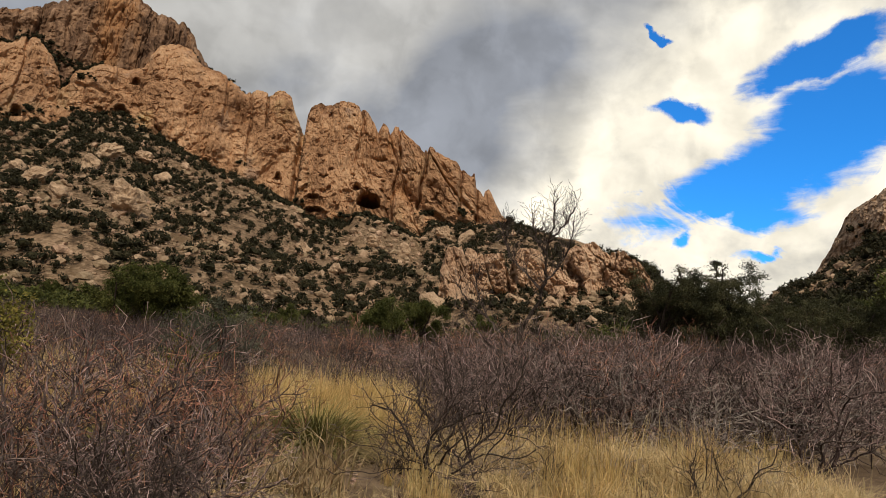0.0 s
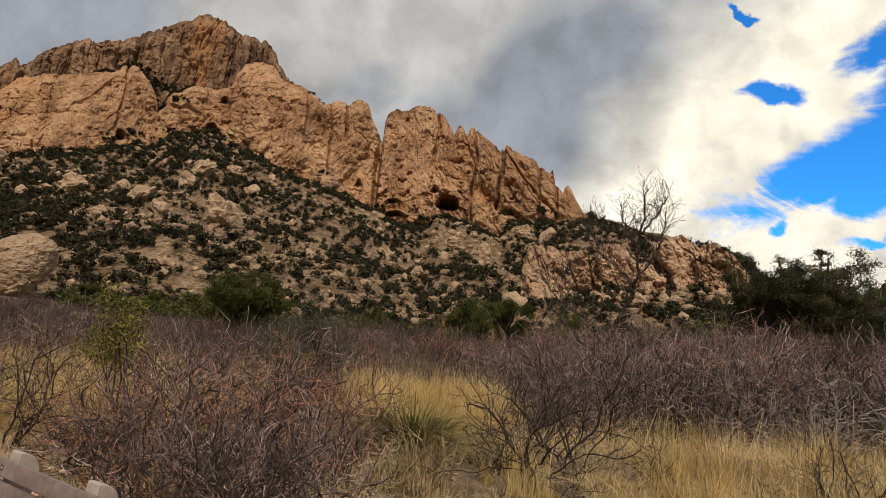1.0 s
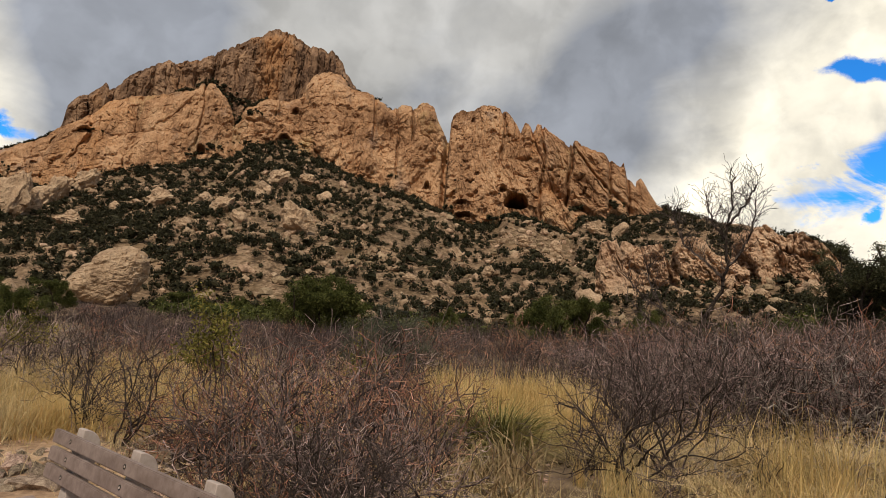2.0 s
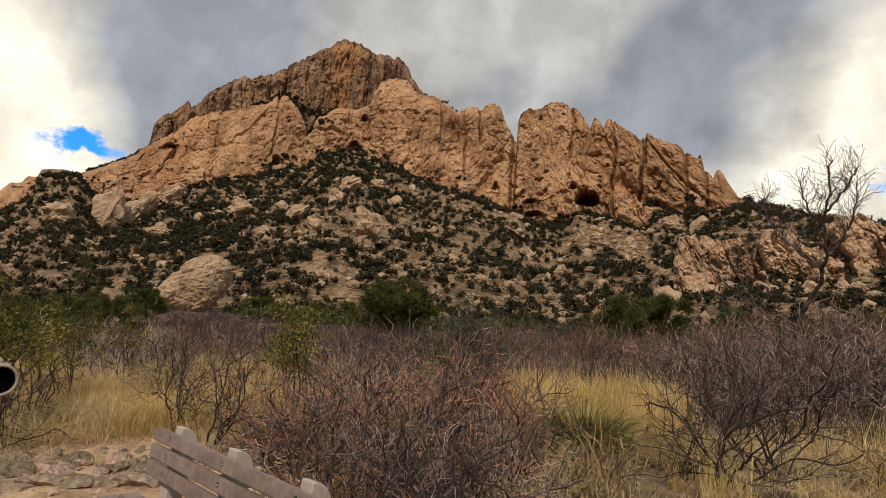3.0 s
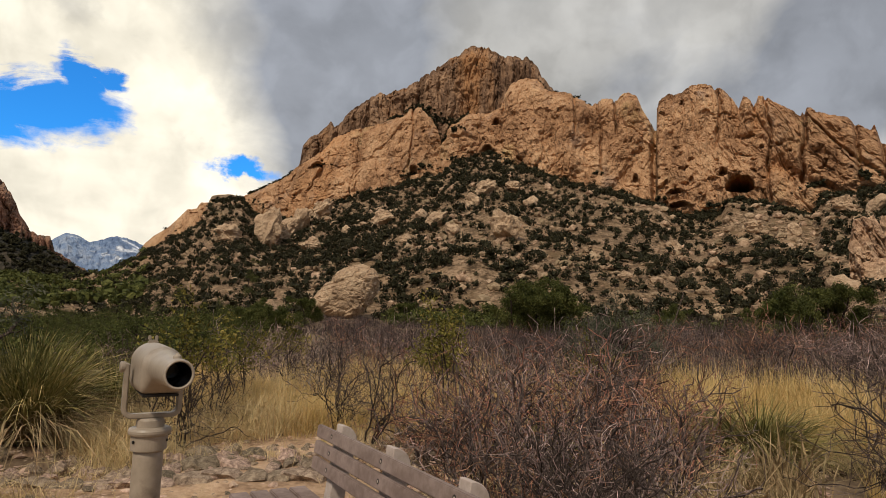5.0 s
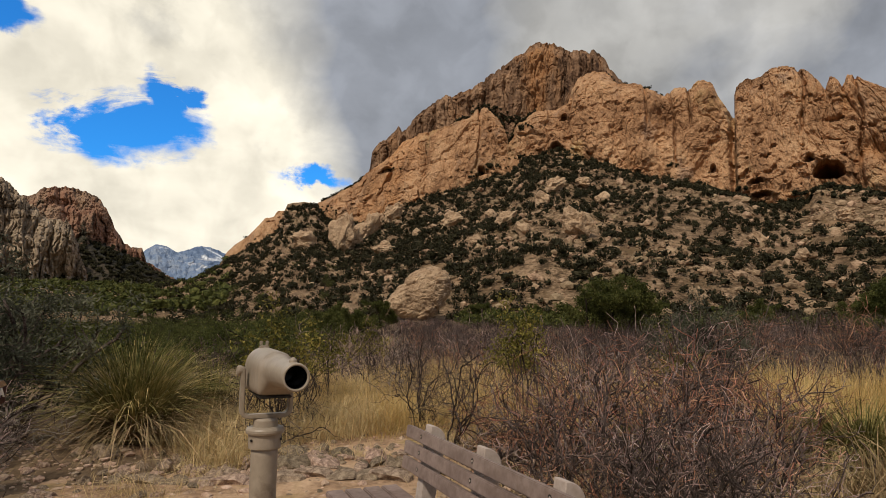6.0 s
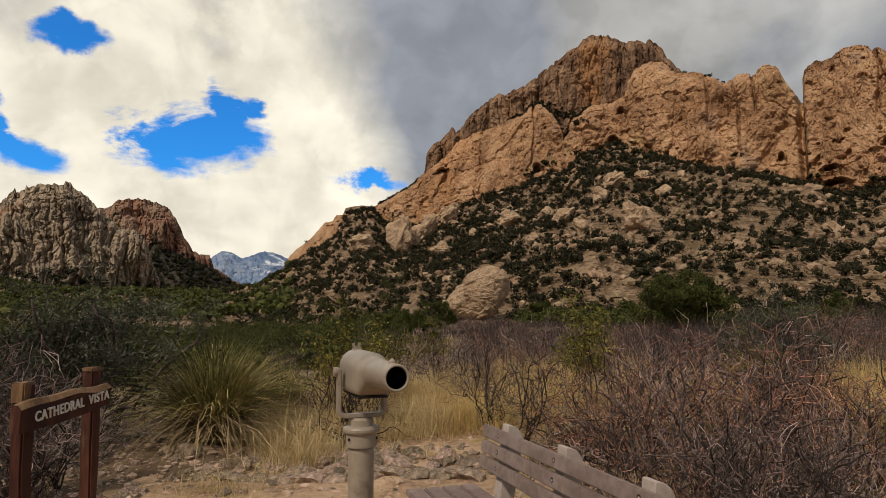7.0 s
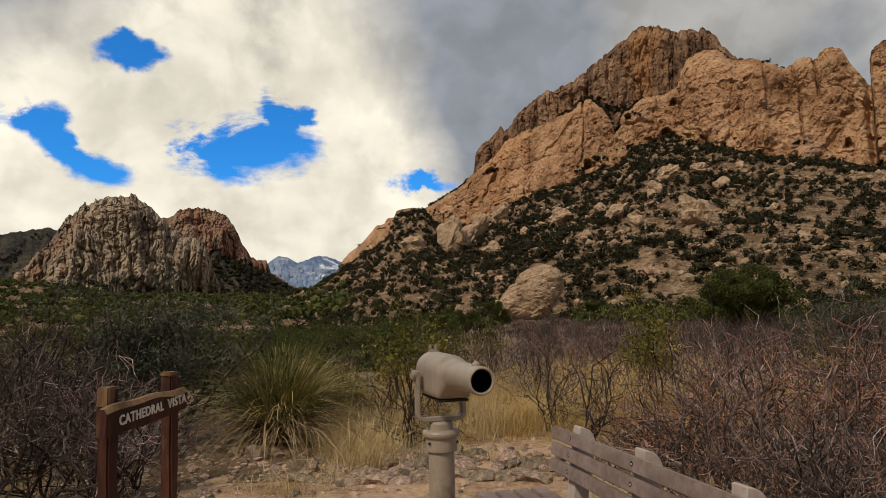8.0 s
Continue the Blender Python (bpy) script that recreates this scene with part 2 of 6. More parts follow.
M_HILL = material("scrubby_hill_rock", [(0.20, 0.135, 0.09), (0.36, 0.25, 0.165), (0.52, 0.38, 0.26)], scale=0.12, bump=0.9, bump_scale=0.5, bump_dist=1.2, patch=(((0.10, 0.085, 0.045), 0.15, 0.58, 0.66),))
# the last, smallest patch paints dark spots in place of shaded pits
M_CLIFF = material("tan_rhyolite", [(0.22, 0.116, 0.060), (0.435, 0.252, 0.136), (0.57, 0.362, 0.208)], scale=0.055, stretch=(1, 1, 0.6), fine=9,
                   bump=1.0, bump_scale=0.9, bump_dist=1.3, rough=0.95,
                   patch=(((0.52, 0.265, 0.115), 0.018, 0.53, 0.70), ((0.30, 0.205, 0.150), 0.07, 0.58, 0.74), ((0.56, 0.385, 0.185), 0.035, 0.57, 0.72), ((0.16, 0.095, 0.055), 0.42, 0.63, 0.69)))
M_SUMMIT = material("dark_summit_rock", [(0.085, 0.049, 0.031), (0.215, 0.129, 0.078), (0.36, 0.228, 0.137)], scale=0.10, stretch=(1, 1, 0.10), fine=6,
                    bump=0.9, bump_scale=0.5, bump_dist=1.2, rough=0.95, patch=(((0.34, 0.18, 0.085), 0.03, 0.56, 0.7),))
M_FARCLIFF = material("grey_canyon_rock", [(0.17, 0.128, 0.094), (0.32, 0.248, 0.175), (0.45, 0.355, 0.25)], scale=0.03, stretch=(1, 1, 0.3), fine=8,
                      bump=0.9, bump_scale=0.25, bump_dist=3.0, rough=0.95, patch=(((0.33, 0.155, 0.085), 0.012, 0.55, 0.68),))
M_DOME = material("red_streaked_rock", [(0.13, 0.09, 0.066), (0.28, 0.185, 0.125), (0.42, 0.285, 0.19)], scale=0.03, stretch=(1, 1, 0.3), fine=8,
                  bump=0.9, bump_scale=0.25, bump_dist=3.0, rough=0.95, patch=(((0.27, 0.145, 0.095), 0.02, 0.48, 0.62), ((0.06, 0.055, 0.04), 0.03, 0.56, 0.64)))
M_DARKRIDGE = material("dark_wooded_ridge", [(0.022, 0.024, 0.022), (0.05, 0.045, 0.035), (0.09, 0.07, 0.05)], scale=0.02, bump=0.8, bump_scale=0.1, bump_dist=8)
# the blue of distant haze is painted into this rock colour
M_SNOWY = material("haze_blue_far_mountain", [(0.11, 0.16, 0.26), (0.18, 0.245, 0.36), (0.30, 0.345, 0.42)], scale=0.004, stretch=(1, 1, 0.5), bump=0.9, bump_scale=0.02, bump_dist=30,
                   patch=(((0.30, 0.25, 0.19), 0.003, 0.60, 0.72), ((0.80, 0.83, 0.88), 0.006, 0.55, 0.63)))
M_BOULDER = material("pale_boulder_rock", [(0.29, 0.195, 0.122), (0.47, 0.328, 0.208), (0.58, 0.425, 0.282)], scale=0.3, fine=7, bump=1.0, bump_scale=1.1, bump_dist=0.9,
                     patch=(((0.23, 0.16, 0.105), 0.6, 0.58, 0.70), ((0.34, 0.205, 0.115), 0.25, 0.58, 0.7)))
M_OUTCROP = material("tan_outcrop_rock", [(0.26, 0.158, 0.095), (0.45, 0.290, 0.180), (0.60, 0.420, 0.275)], scale=0.15, fine=8, bump=1.0, bump_scale=1.2, bump_dist=0.7,
                     patch=(((0.13, 0.085, 0.055), 0.35, 0.60, 0.70),))
M_TALUS_ROCK = material("talus_rock", [(0.15, 0.1, 0.062), (0.29, 0.2, 0.124), (0.42, 0.305, 0.2)], scale=0.3, bump=0.7, bump_scale=1.5, bump_dist=0.3, islands=0.25)
M_GROUND = material("dry_ground", [(0.092, 0.061, 0.036), (0.16, 0.110, 0.068), (0.25, 0.18, 0.115)], scale=0.5, fine=11, bump=0.9, bump_scale=9, bump_dist=0.05,
                    patch=(((0.20, 0.14, 0.06), 0.09, 0.52, 0.66), ((0.12, 0.09, 0.055), 0.03, 0.50, 0.65)))
M_SCREE = material("rubbly_scree", [(0.080, 0.053, 0.031), (0.215, 0.142, 0.084), (0.41, 0.287, 0.181)], scale=0.40, fine=4, bump=1.0, bump_scale=0.7, bump_dist=1.6,
                   patch=(((0.17, 0.112, 0.060), 0.06, 0.54, 0.68), ((0.36, 0.235, 0.135), 0.05, 0.54, 0.70), ((0.085, 0.062, 0.036), 0.9, 0.60, 0.66)))
M_PATH = material("bare_path_earth", [(0.20, 0.124, 0.074), (0.41, 0.270, 0.165), (0.54, 0.378, 0.245)], scale=1.1, fine=14, bump=1.0, bump_scale=16, bump_dist=0.035,
                  patch=(((0.30, 0.215, 0.095), 1.3, 0.54, 0.66), ((0.20, 0.13, 0.085), 3.1, 0.58, 0.7)))
M_STONE = material("path_stone", [(0.115, 0.080, 0.057), (0.28, 0.203, 0.146), (0.47, 0.362, 0.262)], scale=4, bump=0.8, bump_scale=22, bump_dist=0.02, by_object=0.45)
M_PEBBLE = material("gravel", [(0.22, 0.145, 0.10), (0.36, 0.255, 0.18), (0.46, 0.35, 0.25)], scale=6, bump=0.4, islands=0.35)
M_BARK = material("grey_brown_bark", [(0.024, 0.017, 0.015), (0.072, 0.052, 0.045), (0.20, 0.155, 0.135)], scale=5, bump=0.4, bump_scale=40, bump_dist=0.005, by_object=0.25)
M_TWIG = material("purplish_twig", [(0.070, 0.047, 0.042), (0.25, 0.174, 0.153), (0.58, 0.45, 0.395)], scale=1.3, fine=14, bump=0, islands=0.45)
M_REDTWIG = material("reddish_twig", [(0.080, 0.034, 0.023), (0.285, 0.140, 0.086), (0.58, 0.345, 0.225)], scale=1.3, fine=14, bump=0, islands=0.45)
M_PALETWIG = material("pale_grey_twig", [(0.12, 0.1, 0.085), (0.26, 0.222, 0.19), (0.44, 0.38, 0.325)], scale=1.3, fine=14, bump=0, islands=0.4)
# twig colour kept dark to paint the shade inside the thicket
M_SHADE_TWIG = material("thicket_shade_twig", [(0.026, 0.018, 0.016), (0.064, 0.046, 0.041), (0.15, 0.113, 0.1)], scale=0.5, bump=0, islands=0.3)
M_DARKBARK = material("dark_bark", [(0.02, 0.015, 0.012), (0.042, 0.031, 0.025), (0.08, 0.062, 0.05)], scale=6, bump=0.4, bump_scale=40, bump_dist=0.006)
M_OAK = leafy("oak_leaf", [(0.030, 0.036, 0.011), (0.070, 0.078, 0.022), (0.135, 0.138, 0.042)])
M_TALUSBUSH = leafy("talus_bush_leaf", [(0.012, 0.0120, 0.0065), (0.029, 0.0275, 0.0140), (0.062, 0.0555, 0.0285)], 0.15)
M_DARKLEAF = leafy("dark_tree_leaf", [(0.022, 0.025, 0.013), (0.056, 0.057, 0.027), (0.125, 0.115, 0.058)], 0.2)
M_YELLOWLEAF = leafy("yellow_green_leaf", [(0.07, 0.066, 0.016), (0.19, 0.165, 0.038), (0.34, 0.27, 0.075)])
M_JUNIPER = leafy("grey_green_leaf", [(0.04, 0.044, 0.03), (0.085, 0.088, 0.058), (0.15, 0.145, 0.1)], 0.15)
# litter brown, also used as painted shade inside the bear grass
M_LITTER_AND_SHADE = material("leaf_litter", [(0.05, 0.032, 0.02), (0.10, 0.065, 0.04), (0.19, 0.13, 0.08)], scale=3, bump=0, islands=0.4)
M_BLADE = leafy("green_blade", [(0.070, 0.067, 0.022), (0.19, 0.170, 0.056), (0.48, 0.39, 0.155)], 0.2, 0.6)
M_DEADBLADE = leafy("dead_blade", [(0.15, 0.103, 0.052), (0.29, 0.208, 0.108), (0.46, 0.35, 0.195)], 0.2, 0.3)
M_STRAW = leafy("golden_straw", [(0.42, 0.285, 0.105), (0.62, 0.445, 0.185), (0.77, 0.60, 0.30)], 0.35, 0.25)
M_PALESTRAW = leafy("pale_straw", [(0.38, 0.27, 0.12), (0.55, 0.415, 0.21), (0.70, 0.555, 0.32)], 0.3, 0.25)
M_PAINT = material("beige_painted_metal", [(0.25, 0.202, 0.152), (0.29, 0.238, 0.182), (0.33, 0.272, 0.212)], scale=5, rough=0.42, bump=0.12, bump_scale=90, bump_dist=0.002,
                   patch=(((0.17, 0.13, 0.095), 9, 0.60, 0.74),))
M_LENS = material("black_lens", [(0.004, 0.004, 0.005), (0.008, 0.008, 0.01)], rough=0.08, bump=0)
M_DARKMETAL = material("dark_metal", [(0.02, 0.018, 0.016), (0.05, 0.045, 0.04)], scale=20, rough=0.5, metal=0.6, bump=0.1)
M_BENCH = material("weathered_grey_plank", [(0.150, 0.106, 0.089), (0.208, 0.152, 0.129), (0.27, 0.206, 0.178)], scale=3, stretch=(1, 1, 1), rough=0.75, bump=0.3, bump_scale=45, bump_dist=0.003,
                   patch=(((0.17, 0.122, 0.098), 5, 0.58, 0.7),), by_object=0.06)
M_BENCHPOST = material("pale_bench_post", [(0.31, 0.25, 0.21), (0.38, 0.31, 0.265), (0.43, 0.36, 0.315)], scale=4, rough=0.8, bump=0.25, bump_scale=50, bump_dist=0.003)
M_STAIN = material("brown_stained_wood", [(0.021, 0.0062, 0.0042), (0.046, 0.0132, 0.0078), (0.088, 0.030, 0.016)], scale=4, stretch=(1, 1, 0.15), rough=0.6, bump=0.5, bump_scale=30, bump_dist=0.006,
                   patch=(((0.15, 0.078, 0.044), 9, 0.58, 0.70), ((0.010, 0.005, 0.004), 5, 0.58, 0.72)))
M_RAWWOOD = material("worn_bare_wood", [(0.12, 0.065, 0.03), (0.20, 0.115, 0.055), (0.28, 0.175, 0.09)], scale=6, stretch=(1, 1, 0.2), rough=0.8, bump=0.5, bump_scale=40, bump_dist=0.005)
M_LETTER = material("cream_letter_paint", [(0.56, 0.53, 0.46), (0.76, 0.73, 0.66)], scale=30, rough=0.7, bump=0.1)

# ---- the lie of the land ----
# bearing to the left, distance in metres and angle of height seen from the lookout, of the head of the scree
SCREE = np.array([
    (-180, 500, 4), (-120, 300, 8), (-90, 200, 15), (-78, 190, 14), (-70, 190, 13), (-66.6, 190, 11), (-64.1, 190, 9), (-62.6, 190, 7.6),
    (-60.0, 180, 6.6), (-57.5, 260, 4.4), (-54, 330, 4.6), (-51, 330, 6.4), (-49.5, 330, 8.0), (-45, 325, 9.4), (-41.8, 318, 10.2), (-36.7, 305, 11.4),
    (-33.4, 298, 11.0), (-29.3, 286, 11.0), (-28.7, 281, 9.3), (-25.6, 276, 9.7), (-25.0, 275, 10.1), (-22.4, 273, 10.2), (-21.9, 271, 9.2), (-17.9, 271, 9.2), (-17.2, 276, 10.2), (-15, 284, 11.3), (-11.4, 289, 12.3)])
SCREE_WEST = np.array([
    (-6.7, 294, 13.6), (-4.1, 297, 14.6), (-1.4, 299, 15.0), (1.9, 301, 14.1), (2.9, 302, 12.9), (5.8, 309, 12.6), (7, 312, 11.9), (11, 327, 10.7), (13.4, 338, 10.0), (15.7, 352, 8.8), (18.9, 372, 8.7),
    (20.0, 382, 9.2), (20.8, 390, 10.2), (22.2, 400, 10.0), (23.3, 405, 9.7), (24.0, 412, 7.8), (24.6, 418, 7.0), (26.3, 440, 5.9), (28.6, 470, 4.2), (31.2, 500, 2.6), (34, 700, 2.4), (40, 700, 2.7),
    (46, 650, 2.7), (53, 640, 3.4), (60, 700, 4), (90, 700, 5), (180, 500, 4)])
SCREE = np.concatenate([SCREE, SCREE_WEST])
TAN = np.tan(np.radians(SCREE[:, 2]))


def ground_z(x, y):
    """Height of the ground at arrays of places."""
    x, y = np.asarray(x, float), np.asarray(y, float)
    r = np.hypot(x, y)
    az = np.degrees(np.arctan2(-x, y))
    head_r = np.interp(az, SCREE[:, 0], SCREE[:, 1])
    head_z = EYE + head_r * np.interp(az, SCREE[:, 0], TAN)
    right = smooth(-az, 22, 62)
    foot_r = np.interp(az, [-180, -90, -66, -55, -30, 0, 20, 34, 50, 180], [60, 45, 50, 70, 90, 92, 100, 130, 160, 60])
    plain = 0.055 * right * np.clip(r - 3, 0, 60) + 0.012 * np.clip(r - 8, 0, 120) * (1 - right)
    west = smooth(az, 12, 30)
    plain = plain - west * 1.6 * smooth(r, 14, 40) * (1 - smooth(r, 60, 160))
    s = np.clip((r - foot_r) / (head_r - foot_r), 0, 1.25)
    slope = np.where(s > 0, s ** 1.12, 0)
    z = plain * (1 - np.clip(s, 0, 1)) + head_z * np.minimum(slope, 1.12)
    rough = smooth(r, 70, 130)
    z = z + rough * (2.2 * fbm(x / 30, y / 30, 0, 4, 3) + 5.0 * vnoise(x / 90, y / 90, 0, 9) * smooth(s, 0.05, 0.5) * (1 - smooth(s, 0.8, 1)))
    z = z + 0.05 * fbm(x / 1.6, y / 1.6, 0, 4, 5) * smooth(r, 2, 6) + 0.25 * vnoise(x / 9, y / 9, 0, 6) * smooth(r, 9, 25)
    return z


azs = np.concatenate([np.linspace(-180, -76, 60)[:-1], np.linspace(-76, 62, 600), np.linspace(62, 180, 60)[1:-1]])
rings = np.concatenate([[0.002, 0.4, 1.2, 2.2], np.geomspace(3.2, 560, 215), np.geomspace(560, 4500, 26)[1:]])
AZ, RR = np.meshgrid(azs, rings)
gx, gy = plan(AZ, RR)
gv = np.stack([gx, gy, ground_z(gx, gy)], -1).reshape(-1, 3)
nc, nr = len(azs), len(rings)
i, j = np.meshgrid(np.arange(nr - 1), np.arange(nc), indexing="ij")
j2 = (j + 1) % nc
gf = np.stack([i * nc + j, i * nc + j2, (i + 1) * nc + j2, (i + 1) * nc + j], -1).reshape(-1, 4)
ground = new("ground", mesh_np("ground", gv, gf[:, ::-1], (M_GROUND, M_SCREE), False))
wild = 88 + 14 * vnoise(gx / 12, gy / 12, 0, 17)
ground.data.polygons.foreach_set("material_index", (RR > wild)[:-1].astype(np.int32).ravel())
tagged(ground, "dry tan earth rising into a scree slope of stones and brush", "ground", kind="structure")


# bare earth of the path round the lookout
paz, pr_ = np.meshgrid(np.linspace(-180, 180, 600), np.concatenate([[0.01], np.geomspace(0.3, 12.0, 89)]))
px_, py_ = plan(paz, pr_)
ahead = smooth(paz, -12, 2) * (1 - smooth(paz, 58, 80))
edge = 2.6 + ahead * (5.0 + 3.6 * np.exp(-((paz - 13.5) / 5.0) ** 2) - 2.6 * smooth(paz, 34, 52) - 3.2 * smooth(-paz, -9, 3)) + (0.4 + 0.9 * ahead) * fbm(px_ / 1.1, py_ / 1.1, 0, 3, 15)
pv = np.stack([px_, py_, ground_z(px_, py_) + 0.014 - 0.06 * smooth(pr_ - edge, -0.25, 0.3)], -1).reshape(-1, 3)
i, j = np.meshgrid(np.arange(89), np.arange(599), indexing="ij")
pf = np.stack([i * 600 + j, (i + 1) * 600 + j, (i + 1) * 600 + j + 1, i * 600 + j + 1], -1)
pf = pf[(pr_ < edge + 0.6)[:-1, :-1]].reshape(-1, 4)
tagged(new("path", mesh_np("path", pv, pf, (M_PATH,), False)), "bare tan earth path trodden round the lookout", "path", kind="structure")


CRESTS, FACES = {}, {}


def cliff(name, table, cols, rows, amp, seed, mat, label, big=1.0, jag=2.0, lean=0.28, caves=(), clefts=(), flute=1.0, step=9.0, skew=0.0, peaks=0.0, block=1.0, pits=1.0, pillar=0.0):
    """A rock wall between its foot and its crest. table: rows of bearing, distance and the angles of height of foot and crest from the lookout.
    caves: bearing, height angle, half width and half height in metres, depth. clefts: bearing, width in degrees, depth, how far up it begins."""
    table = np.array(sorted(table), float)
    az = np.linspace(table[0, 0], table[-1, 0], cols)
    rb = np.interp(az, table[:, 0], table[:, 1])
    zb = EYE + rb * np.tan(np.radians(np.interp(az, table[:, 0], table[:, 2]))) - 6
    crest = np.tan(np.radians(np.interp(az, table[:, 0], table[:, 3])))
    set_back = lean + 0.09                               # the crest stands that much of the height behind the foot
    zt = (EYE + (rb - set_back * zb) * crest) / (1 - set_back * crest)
    run = np.radians(az) * rb.mean()
    blocks = vnoise(np.floor(run / step + 0.6 * vnoise(run / 14, 1, 0, seed)) * 1.7, 0.5, 0, seed + 40)
    zt = zt + jag * (0.7 * blocks + 0.6 * fbm(run / 5, 3.3, 0, 3, seed + 41)) * smooth(np.minimum(az - az[0], az[-1] - az), 0, 0.8)
    spikes = np.clip(1 - 2.6 * np.abs(vnoise(run / 5.5, 6.6, 0, seed + 43)), 0, 1) ** 0.8 * smooth(vnoise(run / 16, 8.8, 0, seed + 44), -0.3, 0.2) * (1 - np.exp(-((az + 19.4) / 2.7) ** 4))
    zt = zt + peaks * (spikes - 0.25) * smooth(np.minimum(az - az[0], az[-1] - az), 0, 0.5)
    back = 7
    v = np.concatenate([np.linspace(0, 1, rows), np.linspace(1, 0, back + 1)[1:]])
    behind = np.concatenate([np.zeros(rows), np.linspace(0, 1, back + 1)[1:]])
    V, A = np.meshgrid(v, az, indexing="ij")
    Z0 = zb + (zt - zb) * V
    Z, run = Z0 / big, run / big                        # relief is drawn at the size of the wall
    high = zt - zb
    shelf = np.clip(fbm(run / 40, Z / 26, 0, 3, seed + 8), -1, 1)
    out = -lean * high * (V ** 1.5) - 0.09 * high * smooth(V, 0.86, 1.0)
    warp = 3 * vnoise(run / 22, Z / 40, 0, seed + 1) + 0.8 * vnoise(run / 5, Z / 7, 0, seed + 90)
    s2 = run + warp - skew * (Z - Z[0]) * smooth(-A, 16, 31)
    rock = amp * (5.5 * fbm(s2 / 38, Z / 75, 0, 2, seed + 2) + 1.9 * fbm(s2 / 12, Z / 34, 0, 2, seed + 3) + 1.2 * shelf)
    for k, (w, tall, deep, thin) in enumerate(((23, 110, 4.0, 0.05), (10, 70, 2.0, 0.055), (4.6, 42, 1.0, 0.08), (2.2, 24, 0.6, 0.11))):
        n = vnoise(s2 / w, Z / tall, 2.0 * k, seed + 10 + k)
        part_of = smooth(vnoise(run / (3 * w), Z / (1.2 * tall), 5.5, seed + 20 + k), -0.15, 0.35)
        rock = rock - amp * flute * deep * np.exp(-(n / thin) ** 2) * part_of
    for k, (w, tall, deep, thin) in enumerate(((60, 9, 0.45, 0.05), (40, 4, 0.25, 0.06), (22, 2.2, 0.15, 0.08))):
        n = vnoise(run / w, (Z + 0.1 * run) / tall, 8.0 + k, seed + 30 + k)
        rock = rock - amp * deep * np.exp(-(n / thin) ** 2)
    rock = rock + amp * (0.6 * fbm(s2 / 4.2, Z / 7, 0, 4, seed + 5, 0.65) + 0.34 * fbm(run / 1.6, Z / 1.8, 0, 3, seed + 6, 0.6))
    bend_s, bend_z = 2.2 * fbm(run / 9, Z / 9, 6.1, 3, seed + 82), 2.6 * fbm(run / 10, Z / 8, 7.3, 3, seed + 83)
    for k, (w, tall, deep, crack) in enumerate(((15, 24, 1.5, 1.1), (6.5, 9, 0.8, 0.7), (2.7, 3.0, 0.48, 0.46))):   # joints that break the face into blocks
        own, inside = cells((s2 + bend_s) / w, (Z + bend_z + 0.25 * run) / tall, seed + 84 + k)
        open_joint = smooth(vnoise(run / (2.2 * w), Z / (1.6 * tall), 3.1, seed + 87 + k), -0.25, 0.35)
        rock = rock + block * amp * (deep * own * smooth(inside, 0.0, 0.16) - crack * open_joint * np.exp(-(inside / 0.055) ** 2))
    if pillar:                                           # tall rounded columns with deep joints between them
        for w, tall, deep in ((11, 85, 1.0), (4.6, 38, 0.5)):
            own, inside = cells((s2 + 0.5 * bend_s) / w, (Z + 4 * bend_z) / tall, seed + 180)
            rock = rock + pillar * deep * (1.8 * own + 2.6 * smooth(inside, 0.0, 0.45) - 1.6)
    creased = np.abs(fbm(s2 / 7, Z / 13, 9.1, 3, seed + 95)) * 1.6
    rock = rock + amp * np.minimum(creased, 1.2)
    # weathered pockets, in loose swarms
    swarm = smooth(vnoise(run / 17, Z / 14, 2.2, seed + 51), -0.05, 0.4)
    rock = rock - pits * amp * swarm * 2.3 * smooth(fbm(run / 3.4, Z / 2.6, 3.3, 2, seed + 50), 0.62, 0.80)
    for c_az, c_w, c_deep, c_from in clefts:
        rock = rock - c_deep * np.exp(-(((A - c_az) + 0.30 * vnoise(c_az, Z / 16, 0, seed + 60) + 0.09 * vnoise(c_az, Z / 4, 0, seed + 61)) / c_w) ** 2) * smooth(V, c_from, c_from + 0.1)
    out, Z = out + rock, Z0
    for c_az, c_el, c_w, c_h, c_deep in caves:
        cz = EYE + np.interp(c_az, az, rb) * math.tan(radians(c_el))
        dx = (A - c_az) * math.pi / 180 * rb / c_w
        dz = (Z - cz) / c_h
        dz = np.where(dz < 0, dz * 2.6, dz)
        d = np.sqrt(dx ** 2 + dz ** 2) + 0.10 * vnoise(A * 4, Z / 3, 0, seed + 70)
        out = out + 2.0 * np.exp(-((d - 1.3) / 0.3) ** 2) * (dz > 0) - c_deep * (1 - smooth(d, 0.93, 1.03))
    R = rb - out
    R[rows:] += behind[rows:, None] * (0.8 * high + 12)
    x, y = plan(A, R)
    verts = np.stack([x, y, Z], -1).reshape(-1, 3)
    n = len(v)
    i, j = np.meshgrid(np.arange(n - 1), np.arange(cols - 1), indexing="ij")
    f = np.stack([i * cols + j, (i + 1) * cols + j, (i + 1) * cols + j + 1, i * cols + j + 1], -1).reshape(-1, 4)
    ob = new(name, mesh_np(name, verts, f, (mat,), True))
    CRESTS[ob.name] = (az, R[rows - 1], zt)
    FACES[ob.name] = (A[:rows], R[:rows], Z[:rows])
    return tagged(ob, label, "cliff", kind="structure")


